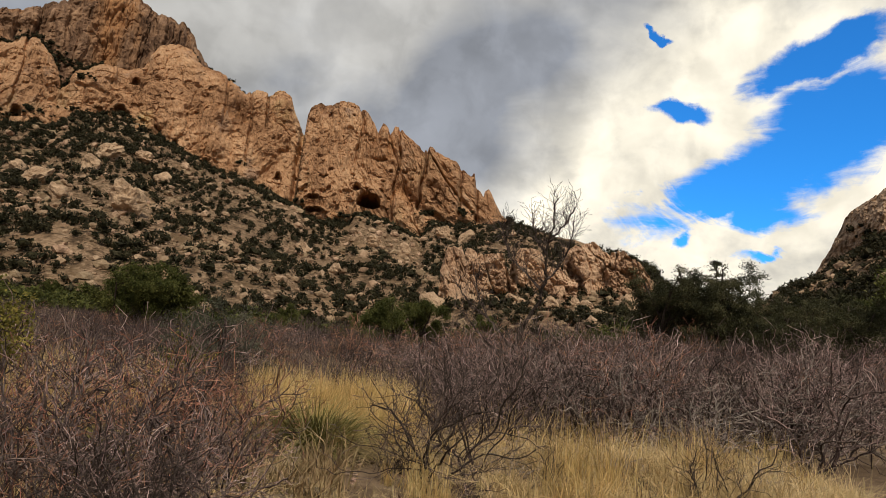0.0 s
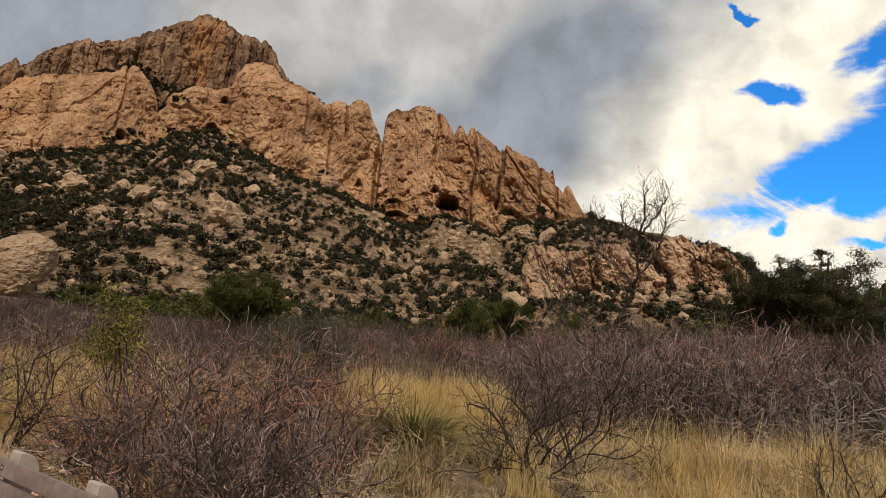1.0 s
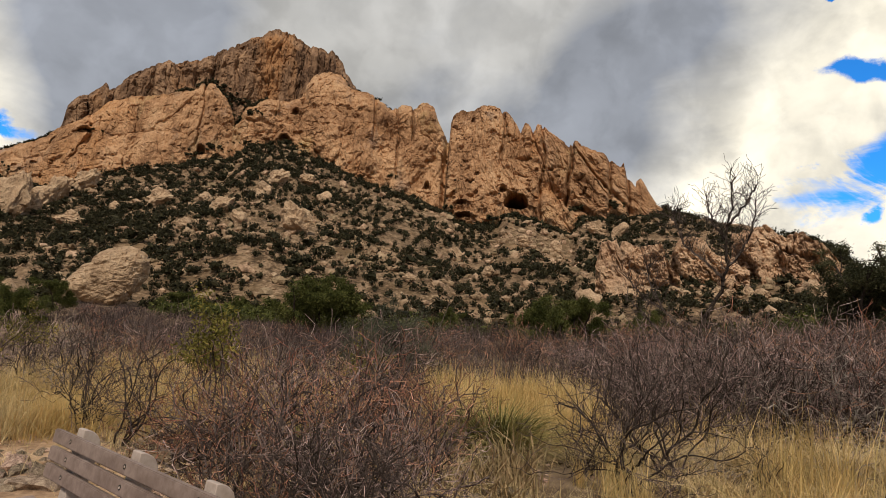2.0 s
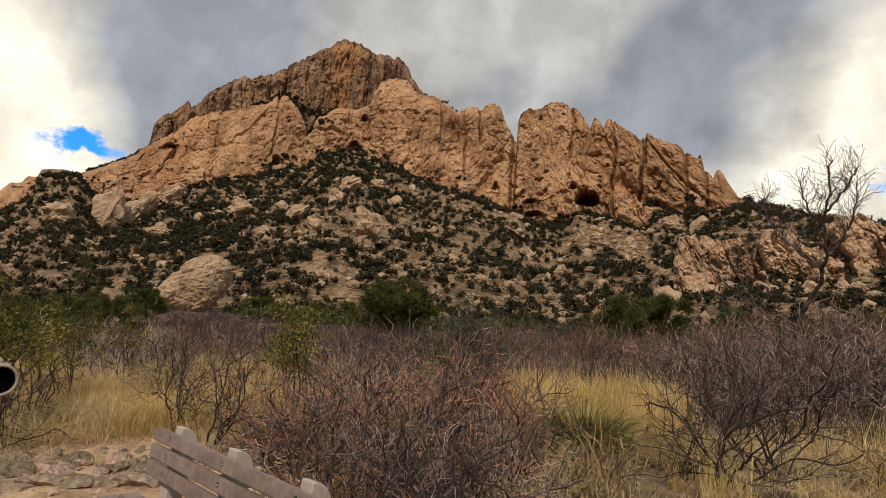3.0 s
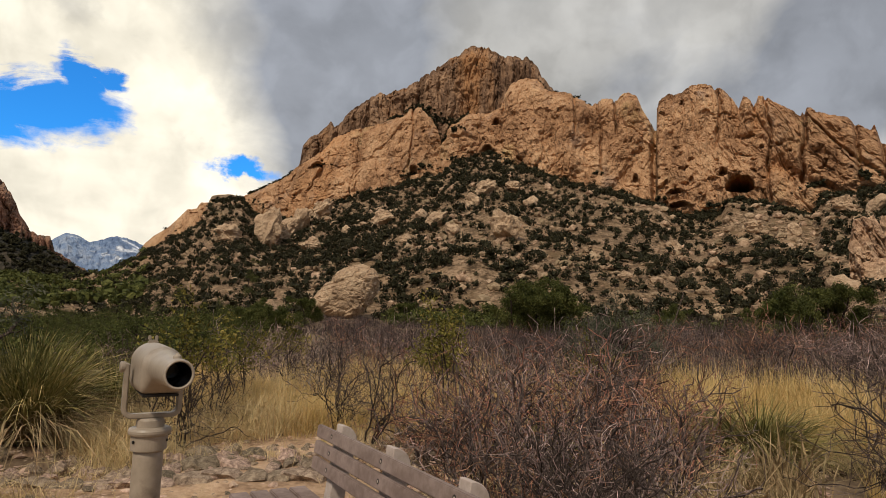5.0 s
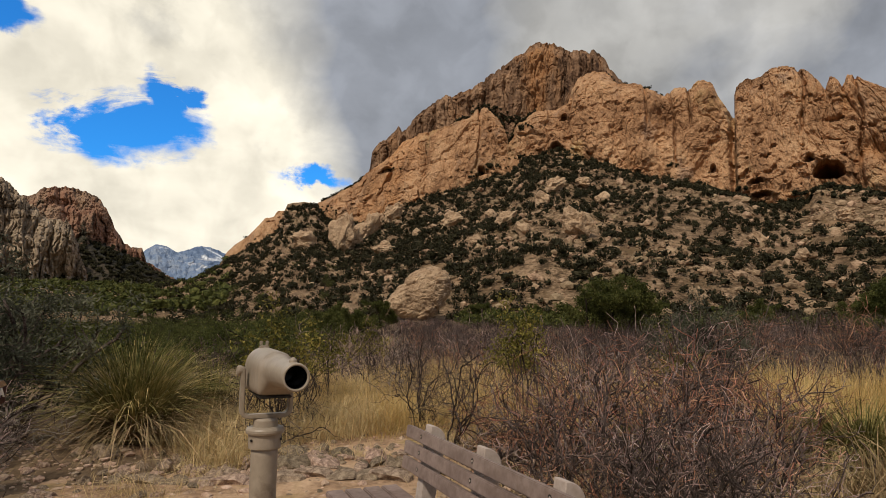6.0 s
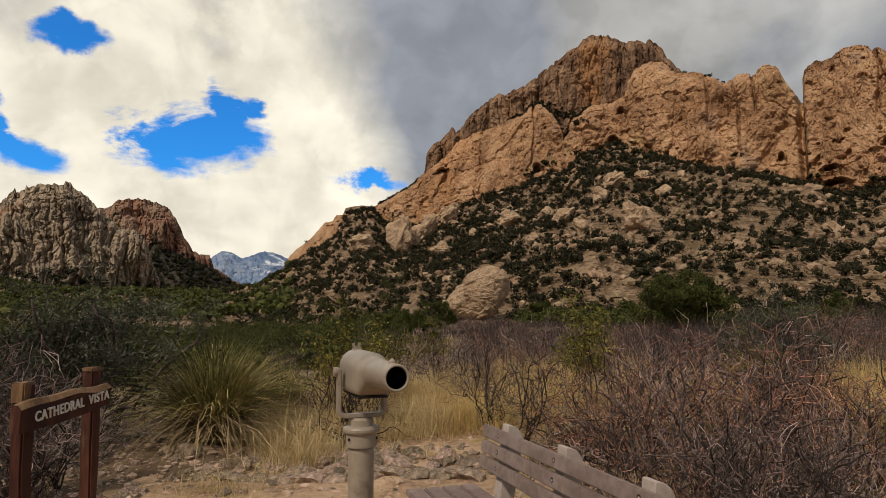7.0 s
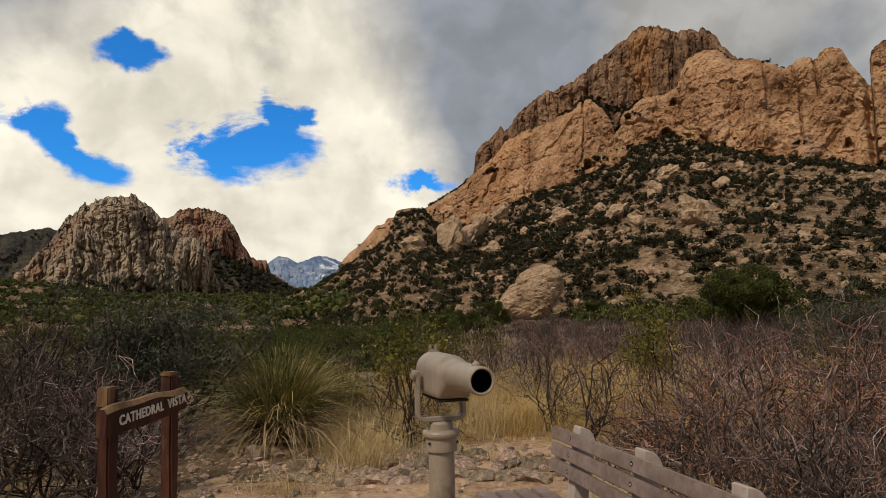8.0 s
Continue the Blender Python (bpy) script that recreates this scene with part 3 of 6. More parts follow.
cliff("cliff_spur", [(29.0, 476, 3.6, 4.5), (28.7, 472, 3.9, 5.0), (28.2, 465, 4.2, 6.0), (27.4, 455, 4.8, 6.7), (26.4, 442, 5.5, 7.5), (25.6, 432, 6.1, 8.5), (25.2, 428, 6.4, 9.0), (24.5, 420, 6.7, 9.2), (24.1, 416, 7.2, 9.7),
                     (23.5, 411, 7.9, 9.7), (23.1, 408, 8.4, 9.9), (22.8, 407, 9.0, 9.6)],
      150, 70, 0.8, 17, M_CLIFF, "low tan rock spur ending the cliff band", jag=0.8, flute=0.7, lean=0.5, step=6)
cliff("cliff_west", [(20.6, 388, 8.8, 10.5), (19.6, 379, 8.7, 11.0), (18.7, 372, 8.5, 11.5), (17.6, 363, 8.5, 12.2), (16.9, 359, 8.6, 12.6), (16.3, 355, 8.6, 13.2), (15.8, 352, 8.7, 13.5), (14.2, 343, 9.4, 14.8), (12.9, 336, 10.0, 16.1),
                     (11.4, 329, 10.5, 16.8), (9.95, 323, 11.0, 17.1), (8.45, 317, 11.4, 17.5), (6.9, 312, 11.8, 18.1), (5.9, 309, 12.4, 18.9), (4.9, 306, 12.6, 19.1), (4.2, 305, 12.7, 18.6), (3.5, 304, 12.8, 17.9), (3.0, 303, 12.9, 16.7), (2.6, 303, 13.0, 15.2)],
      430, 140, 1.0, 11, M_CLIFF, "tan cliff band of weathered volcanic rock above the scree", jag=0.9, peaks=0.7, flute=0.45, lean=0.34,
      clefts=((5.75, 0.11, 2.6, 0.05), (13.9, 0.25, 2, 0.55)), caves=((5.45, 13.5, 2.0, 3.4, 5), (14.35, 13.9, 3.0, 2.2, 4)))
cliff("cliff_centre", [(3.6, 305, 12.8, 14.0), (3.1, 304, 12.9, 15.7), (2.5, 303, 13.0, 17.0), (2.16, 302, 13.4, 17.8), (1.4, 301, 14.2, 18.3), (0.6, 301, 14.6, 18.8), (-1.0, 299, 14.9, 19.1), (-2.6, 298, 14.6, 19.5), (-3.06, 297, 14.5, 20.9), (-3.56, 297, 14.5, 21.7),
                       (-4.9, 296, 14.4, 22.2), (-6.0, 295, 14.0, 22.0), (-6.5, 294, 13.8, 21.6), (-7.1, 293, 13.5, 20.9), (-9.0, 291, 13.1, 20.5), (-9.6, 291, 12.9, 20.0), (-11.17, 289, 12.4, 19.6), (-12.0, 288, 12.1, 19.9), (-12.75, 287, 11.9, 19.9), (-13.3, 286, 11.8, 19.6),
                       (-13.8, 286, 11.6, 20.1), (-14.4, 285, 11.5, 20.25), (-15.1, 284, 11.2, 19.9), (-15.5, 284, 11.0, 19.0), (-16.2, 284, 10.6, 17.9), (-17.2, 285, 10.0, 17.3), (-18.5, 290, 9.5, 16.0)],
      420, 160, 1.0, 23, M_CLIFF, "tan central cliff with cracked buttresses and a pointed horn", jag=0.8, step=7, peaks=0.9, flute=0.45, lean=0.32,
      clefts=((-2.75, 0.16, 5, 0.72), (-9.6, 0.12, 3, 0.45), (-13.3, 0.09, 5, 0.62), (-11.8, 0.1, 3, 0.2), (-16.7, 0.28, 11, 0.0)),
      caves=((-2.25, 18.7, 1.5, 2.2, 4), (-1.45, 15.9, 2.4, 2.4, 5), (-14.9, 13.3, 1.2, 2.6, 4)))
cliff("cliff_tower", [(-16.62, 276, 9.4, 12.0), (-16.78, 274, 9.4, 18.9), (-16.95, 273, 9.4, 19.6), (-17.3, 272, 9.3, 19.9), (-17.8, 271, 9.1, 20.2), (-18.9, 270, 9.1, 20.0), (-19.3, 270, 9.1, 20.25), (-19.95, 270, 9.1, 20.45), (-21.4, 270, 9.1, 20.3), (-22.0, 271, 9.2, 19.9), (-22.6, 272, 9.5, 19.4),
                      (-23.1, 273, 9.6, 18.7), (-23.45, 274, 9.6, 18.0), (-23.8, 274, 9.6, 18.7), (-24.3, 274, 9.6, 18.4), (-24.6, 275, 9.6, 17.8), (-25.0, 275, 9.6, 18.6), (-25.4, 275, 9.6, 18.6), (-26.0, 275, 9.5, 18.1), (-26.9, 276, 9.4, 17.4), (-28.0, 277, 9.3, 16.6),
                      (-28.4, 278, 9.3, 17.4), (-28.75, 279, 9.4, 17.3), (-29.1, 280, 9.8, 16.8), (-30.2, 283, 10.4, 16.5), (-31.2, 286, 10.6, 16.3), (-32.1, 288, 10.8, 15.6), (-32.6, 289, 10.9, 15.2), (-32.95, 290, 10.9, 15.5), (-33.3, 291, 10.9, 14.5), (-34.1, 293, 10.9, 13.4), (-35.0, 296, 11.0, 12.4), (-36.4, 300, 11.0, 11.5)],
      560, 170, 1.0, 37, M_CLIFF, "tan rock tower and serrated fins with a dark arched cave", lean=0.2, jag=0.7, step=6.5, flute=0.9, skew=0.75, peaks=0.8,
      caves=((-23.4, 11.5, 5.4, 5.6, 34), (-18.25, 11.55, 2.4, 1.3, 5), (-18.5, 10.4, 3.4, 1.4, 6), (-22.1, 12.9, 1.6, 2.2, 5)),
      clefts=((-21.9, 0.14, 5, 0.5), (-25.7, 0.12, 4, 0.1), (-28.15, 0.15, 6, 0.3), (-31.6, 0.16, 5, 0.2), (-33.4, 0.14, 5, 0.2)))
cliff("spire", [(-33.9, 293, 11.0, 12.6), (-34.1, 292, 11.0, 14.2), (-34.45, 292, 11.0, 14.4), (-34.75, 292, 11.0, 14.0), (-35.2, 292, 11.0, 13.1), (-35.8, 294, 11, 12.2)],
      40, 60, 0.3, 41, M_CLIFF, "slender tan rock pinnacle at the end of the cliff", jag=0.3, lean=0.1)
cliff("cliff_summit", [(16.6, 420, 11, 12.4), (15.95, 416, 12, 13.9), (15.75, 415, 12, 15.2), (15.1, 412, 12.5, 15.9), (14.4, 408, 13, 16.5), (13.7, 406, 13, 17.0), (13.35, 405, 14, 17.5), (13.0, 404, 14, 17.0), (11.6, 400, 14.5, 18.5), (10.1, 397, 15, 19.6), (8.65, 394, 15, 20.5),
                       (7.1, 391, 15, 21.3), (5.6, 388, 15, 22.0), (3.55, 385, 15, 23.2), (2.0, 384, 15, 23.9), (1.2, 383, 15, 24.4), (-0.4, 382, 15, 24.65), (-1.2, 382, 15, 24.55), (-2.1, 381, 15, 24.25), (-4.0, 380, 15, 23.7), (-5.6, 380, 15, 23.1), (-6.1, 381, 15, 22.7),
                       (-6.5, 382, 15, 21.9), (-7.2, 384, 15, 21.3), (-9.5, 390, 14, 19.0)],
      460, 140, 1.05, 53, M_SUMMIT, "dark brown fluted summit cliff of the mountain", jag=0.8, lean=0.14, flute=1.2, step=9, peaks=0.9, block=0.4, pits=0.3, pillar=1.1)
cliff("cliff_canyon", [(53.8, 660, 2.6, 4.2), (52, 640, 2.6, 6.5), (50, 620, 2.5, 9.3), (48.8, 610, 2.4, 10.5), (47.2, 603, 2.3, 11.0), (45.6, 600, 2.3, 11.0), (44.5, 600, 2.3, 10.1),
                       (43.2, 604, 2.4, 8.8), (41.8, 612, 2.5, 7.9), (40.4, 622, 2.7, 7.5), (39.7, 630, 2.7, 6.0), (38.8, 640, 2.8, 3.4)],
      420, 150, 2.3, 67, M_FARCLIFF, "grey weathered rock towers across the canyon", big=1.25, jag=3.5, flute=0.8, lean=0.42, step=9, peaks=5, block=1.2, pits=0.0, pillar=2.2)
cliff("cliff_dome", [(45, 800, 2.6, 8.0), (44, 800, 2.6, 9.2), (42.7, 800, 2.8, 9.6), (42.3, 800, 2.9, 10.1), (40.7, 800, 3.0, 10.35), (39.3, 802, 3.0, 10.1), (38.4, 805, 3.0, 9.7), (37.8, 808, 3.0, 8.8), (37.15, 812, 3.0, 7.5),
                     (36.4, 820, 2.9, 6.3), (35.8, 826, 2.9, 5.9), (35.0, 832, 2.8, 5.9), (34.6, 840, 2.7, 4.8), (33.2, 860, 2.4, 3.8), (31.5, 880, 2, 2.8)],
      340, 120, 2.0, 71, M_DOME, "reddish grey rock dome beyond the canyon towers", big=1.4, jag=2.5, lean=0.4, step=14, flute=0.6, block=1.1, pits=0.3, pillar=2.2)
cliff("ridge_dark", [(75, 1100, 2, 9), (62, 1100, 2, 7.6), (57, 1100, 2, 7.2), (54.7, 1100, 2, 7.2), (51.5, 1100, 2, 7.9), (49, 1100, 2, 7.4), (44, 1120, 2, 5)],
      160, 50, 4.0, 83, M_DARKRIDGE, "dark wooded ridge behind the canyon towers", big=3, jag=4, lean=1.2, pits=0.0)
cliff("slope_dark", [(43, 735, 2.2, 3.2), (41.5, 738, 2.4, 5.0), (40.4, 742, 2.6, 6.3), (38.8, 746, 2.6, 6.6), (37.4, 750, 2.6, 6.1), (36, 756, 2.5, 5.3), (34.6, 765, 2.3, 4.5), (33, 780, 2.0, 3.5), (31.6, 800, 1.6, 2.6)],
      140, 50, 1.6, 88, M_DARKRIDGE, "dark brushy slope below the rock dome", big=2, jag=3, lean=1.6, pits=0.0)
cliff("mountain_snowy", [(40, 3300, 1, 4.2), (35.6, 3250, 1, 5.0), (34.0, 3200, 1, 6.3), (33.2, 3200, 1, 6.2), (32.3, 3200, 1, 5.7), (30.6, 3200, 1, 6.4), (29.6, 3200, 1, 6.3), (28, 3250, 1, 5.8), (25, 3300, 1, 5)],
      150, 60, 16.0, 97, M_SNOWY, "distant mountains with haze blue in their colour and a dusting of snow", big=9, jag=5, lean=1.3, step=60, block=0.4, pits=0.0)


cliff("hill_east", [(-61.0, 178, 5, 6.0), (-61.8, 175, 5, 7.8), (-62.5, 172, 5, 9.2), (-63.4, 168, 5, 10.9), (-64.1, 165, 5.5, 12.6), (-65.5, 162, 6, 13.7), (-66.6, 160, 7, 14.8), (-70, 158, 8, 17.4), (-78, 158, 8, 19)],
      280, 120, 0.9, 103, M_HILL, "rocky tan hillside patched with brush", big=0.32, jag=0.5, lean=0.8, step=3, peaks=0.5, flute=0.5)
# leaning slabs of the outcrop low on the scree
SLABS = []
for k, table in enumerate(([(-30.9, 121, 4.6, 6.4), (-31.3, 120, 3.8, 8.2), (-32.6, 119, 3.0, 8.8), (-33.2, 119, 3.0, 7.4), (-34.2, 119, 3.0, 5.2), (-35.0, 120, 3.2, 4.6)],
                           [(-32.9, 135, 5, 6.8), (-33.3, 134, 4.4, 8.2), (-34.5, 133, 4.0, 8.7), (-36.4, 133, 4.0, 8.3), (-37.2, 133, 4.0, 6.8), (-38.0, 134, 4.2, 5.8)],
                           [(-37.2, 150, 6, 7.6), (-37.9, 149, 5.2, 8.6), (-39.6, 148, 5.0, 9.3), (-40.8, 148, 5.0, 8.0), (-42.0, 148, 4.8, 7.2), (-43.4, 149, 5.0, 6.6)],
                           [(-42.0, 164, 6, 8.4), (-43.0, 163, 5.2, 9.7), (-44.6, 162, 5.0, 10.0), (-46.0, 162, 5.0, 9.0), (-47.2, 162, 4.8, 9.2), (-48.6, 163, 4.8, 8.7), (-49.6, 164, 4.8, 7.4), (-50.2, 165, 4.8, 5.6)])):
    SLABS.append((cliff("outcrop", table, 120, 70, 0.85, 140 + 7 * k, M_OUTCROP, "fractured tan rock slabs leaning out of the scree", big=0.36, jag=0.9, lean=0.3, step=2.0, skew=0.45, flute=1.5, peaks=1.6, block=1.3).name, 6 if k == 3 else 3))


# ---- rocks ----
def rock_shape(level, seed, flat=1.0, rough=0.35, cuts=5):
    V, F = (ICO1, ICO2, ICO3, ICO4, ICO5)[level]
    v = V.copy()
    for k in range(cuts):
        n = np.random.default_rng(seed * 31 + k).normal(size=3)
        n /= np.linalg.norm(n)
        d = v @ n
        cut = 0.62 + 0.12 * k / 5
        v = v - np.clip(d - cut, 0, 9)[:, None] * n * 0.9
    v = v * (1 + rough * fbm(v[:, 0] * 1.3 + seed, v[:, 1] * 1.3, v[:, 2] * 1.3, 3, seed))[:, None]
    if level >= 2:
        v = v * (1 - 0.16 * np.exp(-(vnoise(v[:, 0] * 2.2, v[:, 1] * 2.2, v[:, 2] * 3.2 + seed, seed + 3) / 0.10) ** 2))[:, None]
        v = v * (1 + 0.07 * fbm(v[:, 0] * 6, v[:, 1] * 6, v[:, 2] * 9, 2, seed + 9))[:, None]
    if level >= 3:
        n = fbm(v[:, 0] * 2.5, v[:, 1] * 2.5, v[:, 2] * 4 + seed, 2, seed + 12) * 3
        v = v * (1 + 0.05 * (np.floor(n) + smooth(n - np.floor(n), 0.4, 0.6)))[:, None]
        v = v * (1 - 0.05 * np.exp(-(vnoise(v[:, 0] * 5, v[:, 1] * 5, v[:, 2] * 8, seed + 14) / 0.09) ** 2) + 0.025 * fbm(v[:, 0] * 14, v[:, 1] * 14, v[:, 2] * 20, 2, seed + 16))[:, None]
    v[:, 2] *= flat
    return v, F


def boulder(az, r, wide, tall, seed, deep=0.8, turn=0.0, lean=0.0, sink=0.3, label="pale tan boulder on the scree slope", group="boulders on the scree", lift=0.0, cuts=5):
    v, f = rock_shape(3 if wide > 6 else 2, seed, 1.0, 0.28, cuts)
    if cuts == 0:                                        # a blocky one with worn edges and slanting layers
        v, f = ICO5[0].copy(), ICO5[1]
        v = v / (np.abs(v) ** 2.5).sum(1, keepdims=True) ** (1 / 2.5)
        turn_xz, girth = np.arctan2(v[:, 2], v[:, 0]), np.hypot(v[:, 0], v[:, 2])
        full = (np.abs(np.cos(turn_xz)) ** 2.5 + np.abs(np.sin(turn_xz)) ** 2.5) ** (1 / 2.5)
        reach = np.interp(np.degrees(turn_xz), (-150, -121, -88, -54, -24, 6, 29, 47, 72, 93, 140, 175), (1.13, 0.99, 0.99, 0.85, 0.78, 1.0, 1.10, 1.16, 1.05, 0.85, 0.55, 0.72), period=360)
        v[:, 0], v[:, 2] = girth * full * reach * np.cos(turn_xz), girth * full * reach * np.sin(turn_xz)   # a low nose on one side, an overhang on the other
        lump = 0.06 * fbm(v[:, 0] * 1.3, v[:, 1] * 1.3, v[:, 2] * 1.3, 3, seed) + 0.022 * fbm(v[:, 0] * 9, v[:, 1] * 9, v[:, 2] * 9, 3, seed + 4)
        own, inside = cells(v[:, 0] * 1.9 + v[:, 1], v[:, 2] * 2.6 - v[:, 0] * 1.1, seed + 6)
        fine, within = cells(v[:, 0] * 4.5 + 2 * v[:, 1], v[:, 2] * 7 - v[:, 0] * 3, seed + 7)
        pit = smooth(fbm(v[:, 0] * 6, v[:, 1] * 6, v[:, 2] * 8, 2, seed + 30), 0.35, 0.6)
        v = v * (1 + lump + 0.035 * own * smooth(inside, 0, 0.2) + 0.016 * fine - 0.035 * np.exp(-(inside / 0.06) ** 2) - 0.022 * np.exp(-(within / 0.08) ** 2) - 0.03 * pit)[:, None]
    v = v * np.array([wide / 2, wide / 2 * deep, tall / 2])
    v[:, 0] += v[:, 2] * lean
    c, s = math.cos(radians(az + turn)), math.sin(radians(az + turn))
    v = v @ np.array([[c, s, 0], [-s, c, 0], [0, 0, 1]])
    x, y = plan(az, r)
    ob = part_np("boulder", v, f, M_BOULDER)
    ob.location = (x, y, float(ground_z(x, y)) + tall * (0.5 - sink) + lift)
    return tagged(ob, label, "boulder", group)


def at_height(az, el, lo=100, hi=330):
    """The distance at which the slope stands at a height angle."""
    r = np.linspace(lo, hi, 400)
    x, y = plan(az, r)
    e = np.degrees(np.arctan2(ground_z(x, y) - EYE, r))
    k = np.argmax(e >= el)
    return float(r[k]) if e[k] >= el else hi


# bearing, height angle of its foot, and width and height in degrees, lean
boulder(11.1, 92, 9.9, 8.2, 9, sink=0.06, cuts=0, label="large pale tan boulder lying at the scree foot")
for k, (az, el, w, h, lean) in enumerate((
        (-3.3, 7.6, 2.4, 2.3, 0), (-1.3, 11.7, 1.8, 1.3, 0.3), (3.2, 8.6, 1.9, 1.2, 0.4), (8.2, 8.7, 1.9, 1.2, 0.3), (14.4, 6.1, 2.2, 0.9, 0), (18.2, 6.2, 2.3, 3.6, 0.2),
        (13.6, 9.0, 2.4, 1.5, 0.2), (-0.2, 10.4, 1.6, 1.3, -0.3), (-4.0, 12.0, 1.7, 0.8, 0), (1.7, 7.9, 1.5, 1.2, -0.2), (-5.6, 10.5, 1.4, 0.9, 0), (4.6, 9.3, 1.2, 0.9, 0),
        (-27.2, 7.6, 1.4, 0.9, 0), (-30.6, 9.3, 1.7, 1.2, 0), (-32.9, 8.9, 1.4, 1.5, 0.4), (-21.3, 5.0, 1.3, 0.8, 0), (-14.0, 4.0, 1.3, 0.7, 0), (-9.3, 6.6, 1.2, 0.7, 0),
        (21.5, 6.3, 2.6, 1.2, 0), (15.9, 7.3, 2.2, 2.0, 0.2), (17.0, 6.8, 1.6, 1.3, 0), (6.0, 7.0, 1.2, 0.8, 0), (11.5, 7.6, 1.0, 0.7, 0), (-18.0, 6.6, 1.5, 0.8, 0), (-24.2, 8.0, 1.8, 0.8, 0))):
    r = at_height(az, el)
    boulder(az, r, 2 * r * math.tan(radians(w / 2)), 1.4 * r * math.tan(radians(h)), 20 + k, lean=lean, sink=0.12)
OUT = np.random.default_rng(31)
for name, few in SLABS:
    A, R, Z = FACES[name]
    for k in range(few):
        i, j = int(OUT.integers(14, A.shape[0] - 2)), int(OUT.integers(6, A.shape[1] - 6))
        v, f = rock_shape(2, 300 + k + 40 * few, 1.0, 0.25)
        w = OUT.uniform(2.2, 4.6)
        v = v * np.array([w / 2, w / 2.6, w * OUT.uniform(0.4, 0.75)])
        v[:, 0] -= v[:, 2] * OUT.uniform(0.1, 0.5)
        x, y = plan(A[i, j], R[i, j] + 0.6)
        ob = part_np("boulder", v, f, M_OUTCROP)
        ob.location = (x, y, Z[i, j])
        ob.rotation_euler = (0, 0, radians(A[i, j] + OUT.uniform(-25, 25)))
        tagged(ob, "tan jointed block standing out of the rock slab", "boulder", "outcrop rocks")
for k in range(9):
    az = -31.0 - 18.6 * (k + OUT.uniform(-0.4, 0.4)) / 8
    boulder(az, 112 + 2.4 * (-az - 31) + OUT.uniform(-3, 3), OUT.uniform(3.0, 5.2), OUT.uniform(3, 6), 60 + k, deep=0.9, turn=OUT.uniform(-25, 25), lean=OUT.uniform(-0.45, -0.05), sink=0.25,
            label="tan rock block fallen from the outcrop", group="outcrop rocks")


# ---- bench, telescope and sign ----
def box(bm, x0, x1, y0, y1, z0, z1, m=Matrix(), bevel=0.0):
    got = bmesh.ops.create_cube(bm, size=1.0, matrix=m @ Matrix.Translation(((x0 + x1) / 2, (y0 + y1) / 2, (z0 + z1) / 2)) @ Matrix.Diagonal((x1 - x0, y1 - y0, z1 - z0, 1)))
    if bevel:
        edges = list({e for v in got["verts"] for e in v.link_edges})
        bmesh.ops.bevel(bm, geom=edges, offset=bevel, segments=2, affect="EDGES")


def prism(bm, outline, x0, x1):
    """The outline in y and z, drawn out along x."""
    a = [bm.verts.new((x0, y, z)) for y, z in outline]
    b = [bm.verts.new((x1, y, z)) for y, z in outline]
    n = len(outline)
    bm.faces.new(a[::-1])
    bm.faces.new(b)
    for k in range(n):
        bm.faces.new((a[k], a[(k + 1) % n], b[(k + 1) % n], b[k]))
    bmesh.ops.recalc_face_normals(bm, faces=bm.faces[:])


def turned(profile, sides=28):
    """A lathed mesh round z from rows of radius and height."""
    bm = bmesh.new()
    rows = [[bm.verts.new((r * math.cos(2 * math.pi * k / sides), r * math.sin(2 * math.pi * k / sides), z)) for k in range(sides)] for r, z in profile]
    for a, b in zip(rows, rows[1:]):
        for k in range(sides):
            bm.faces.new((a[k], a[(k + 1) % sides], b[(k + 1) % sides], b[k]))
    bm.faces.new(rows[0][::-1])
    bm.faces.new(rows[-1])
    return bm


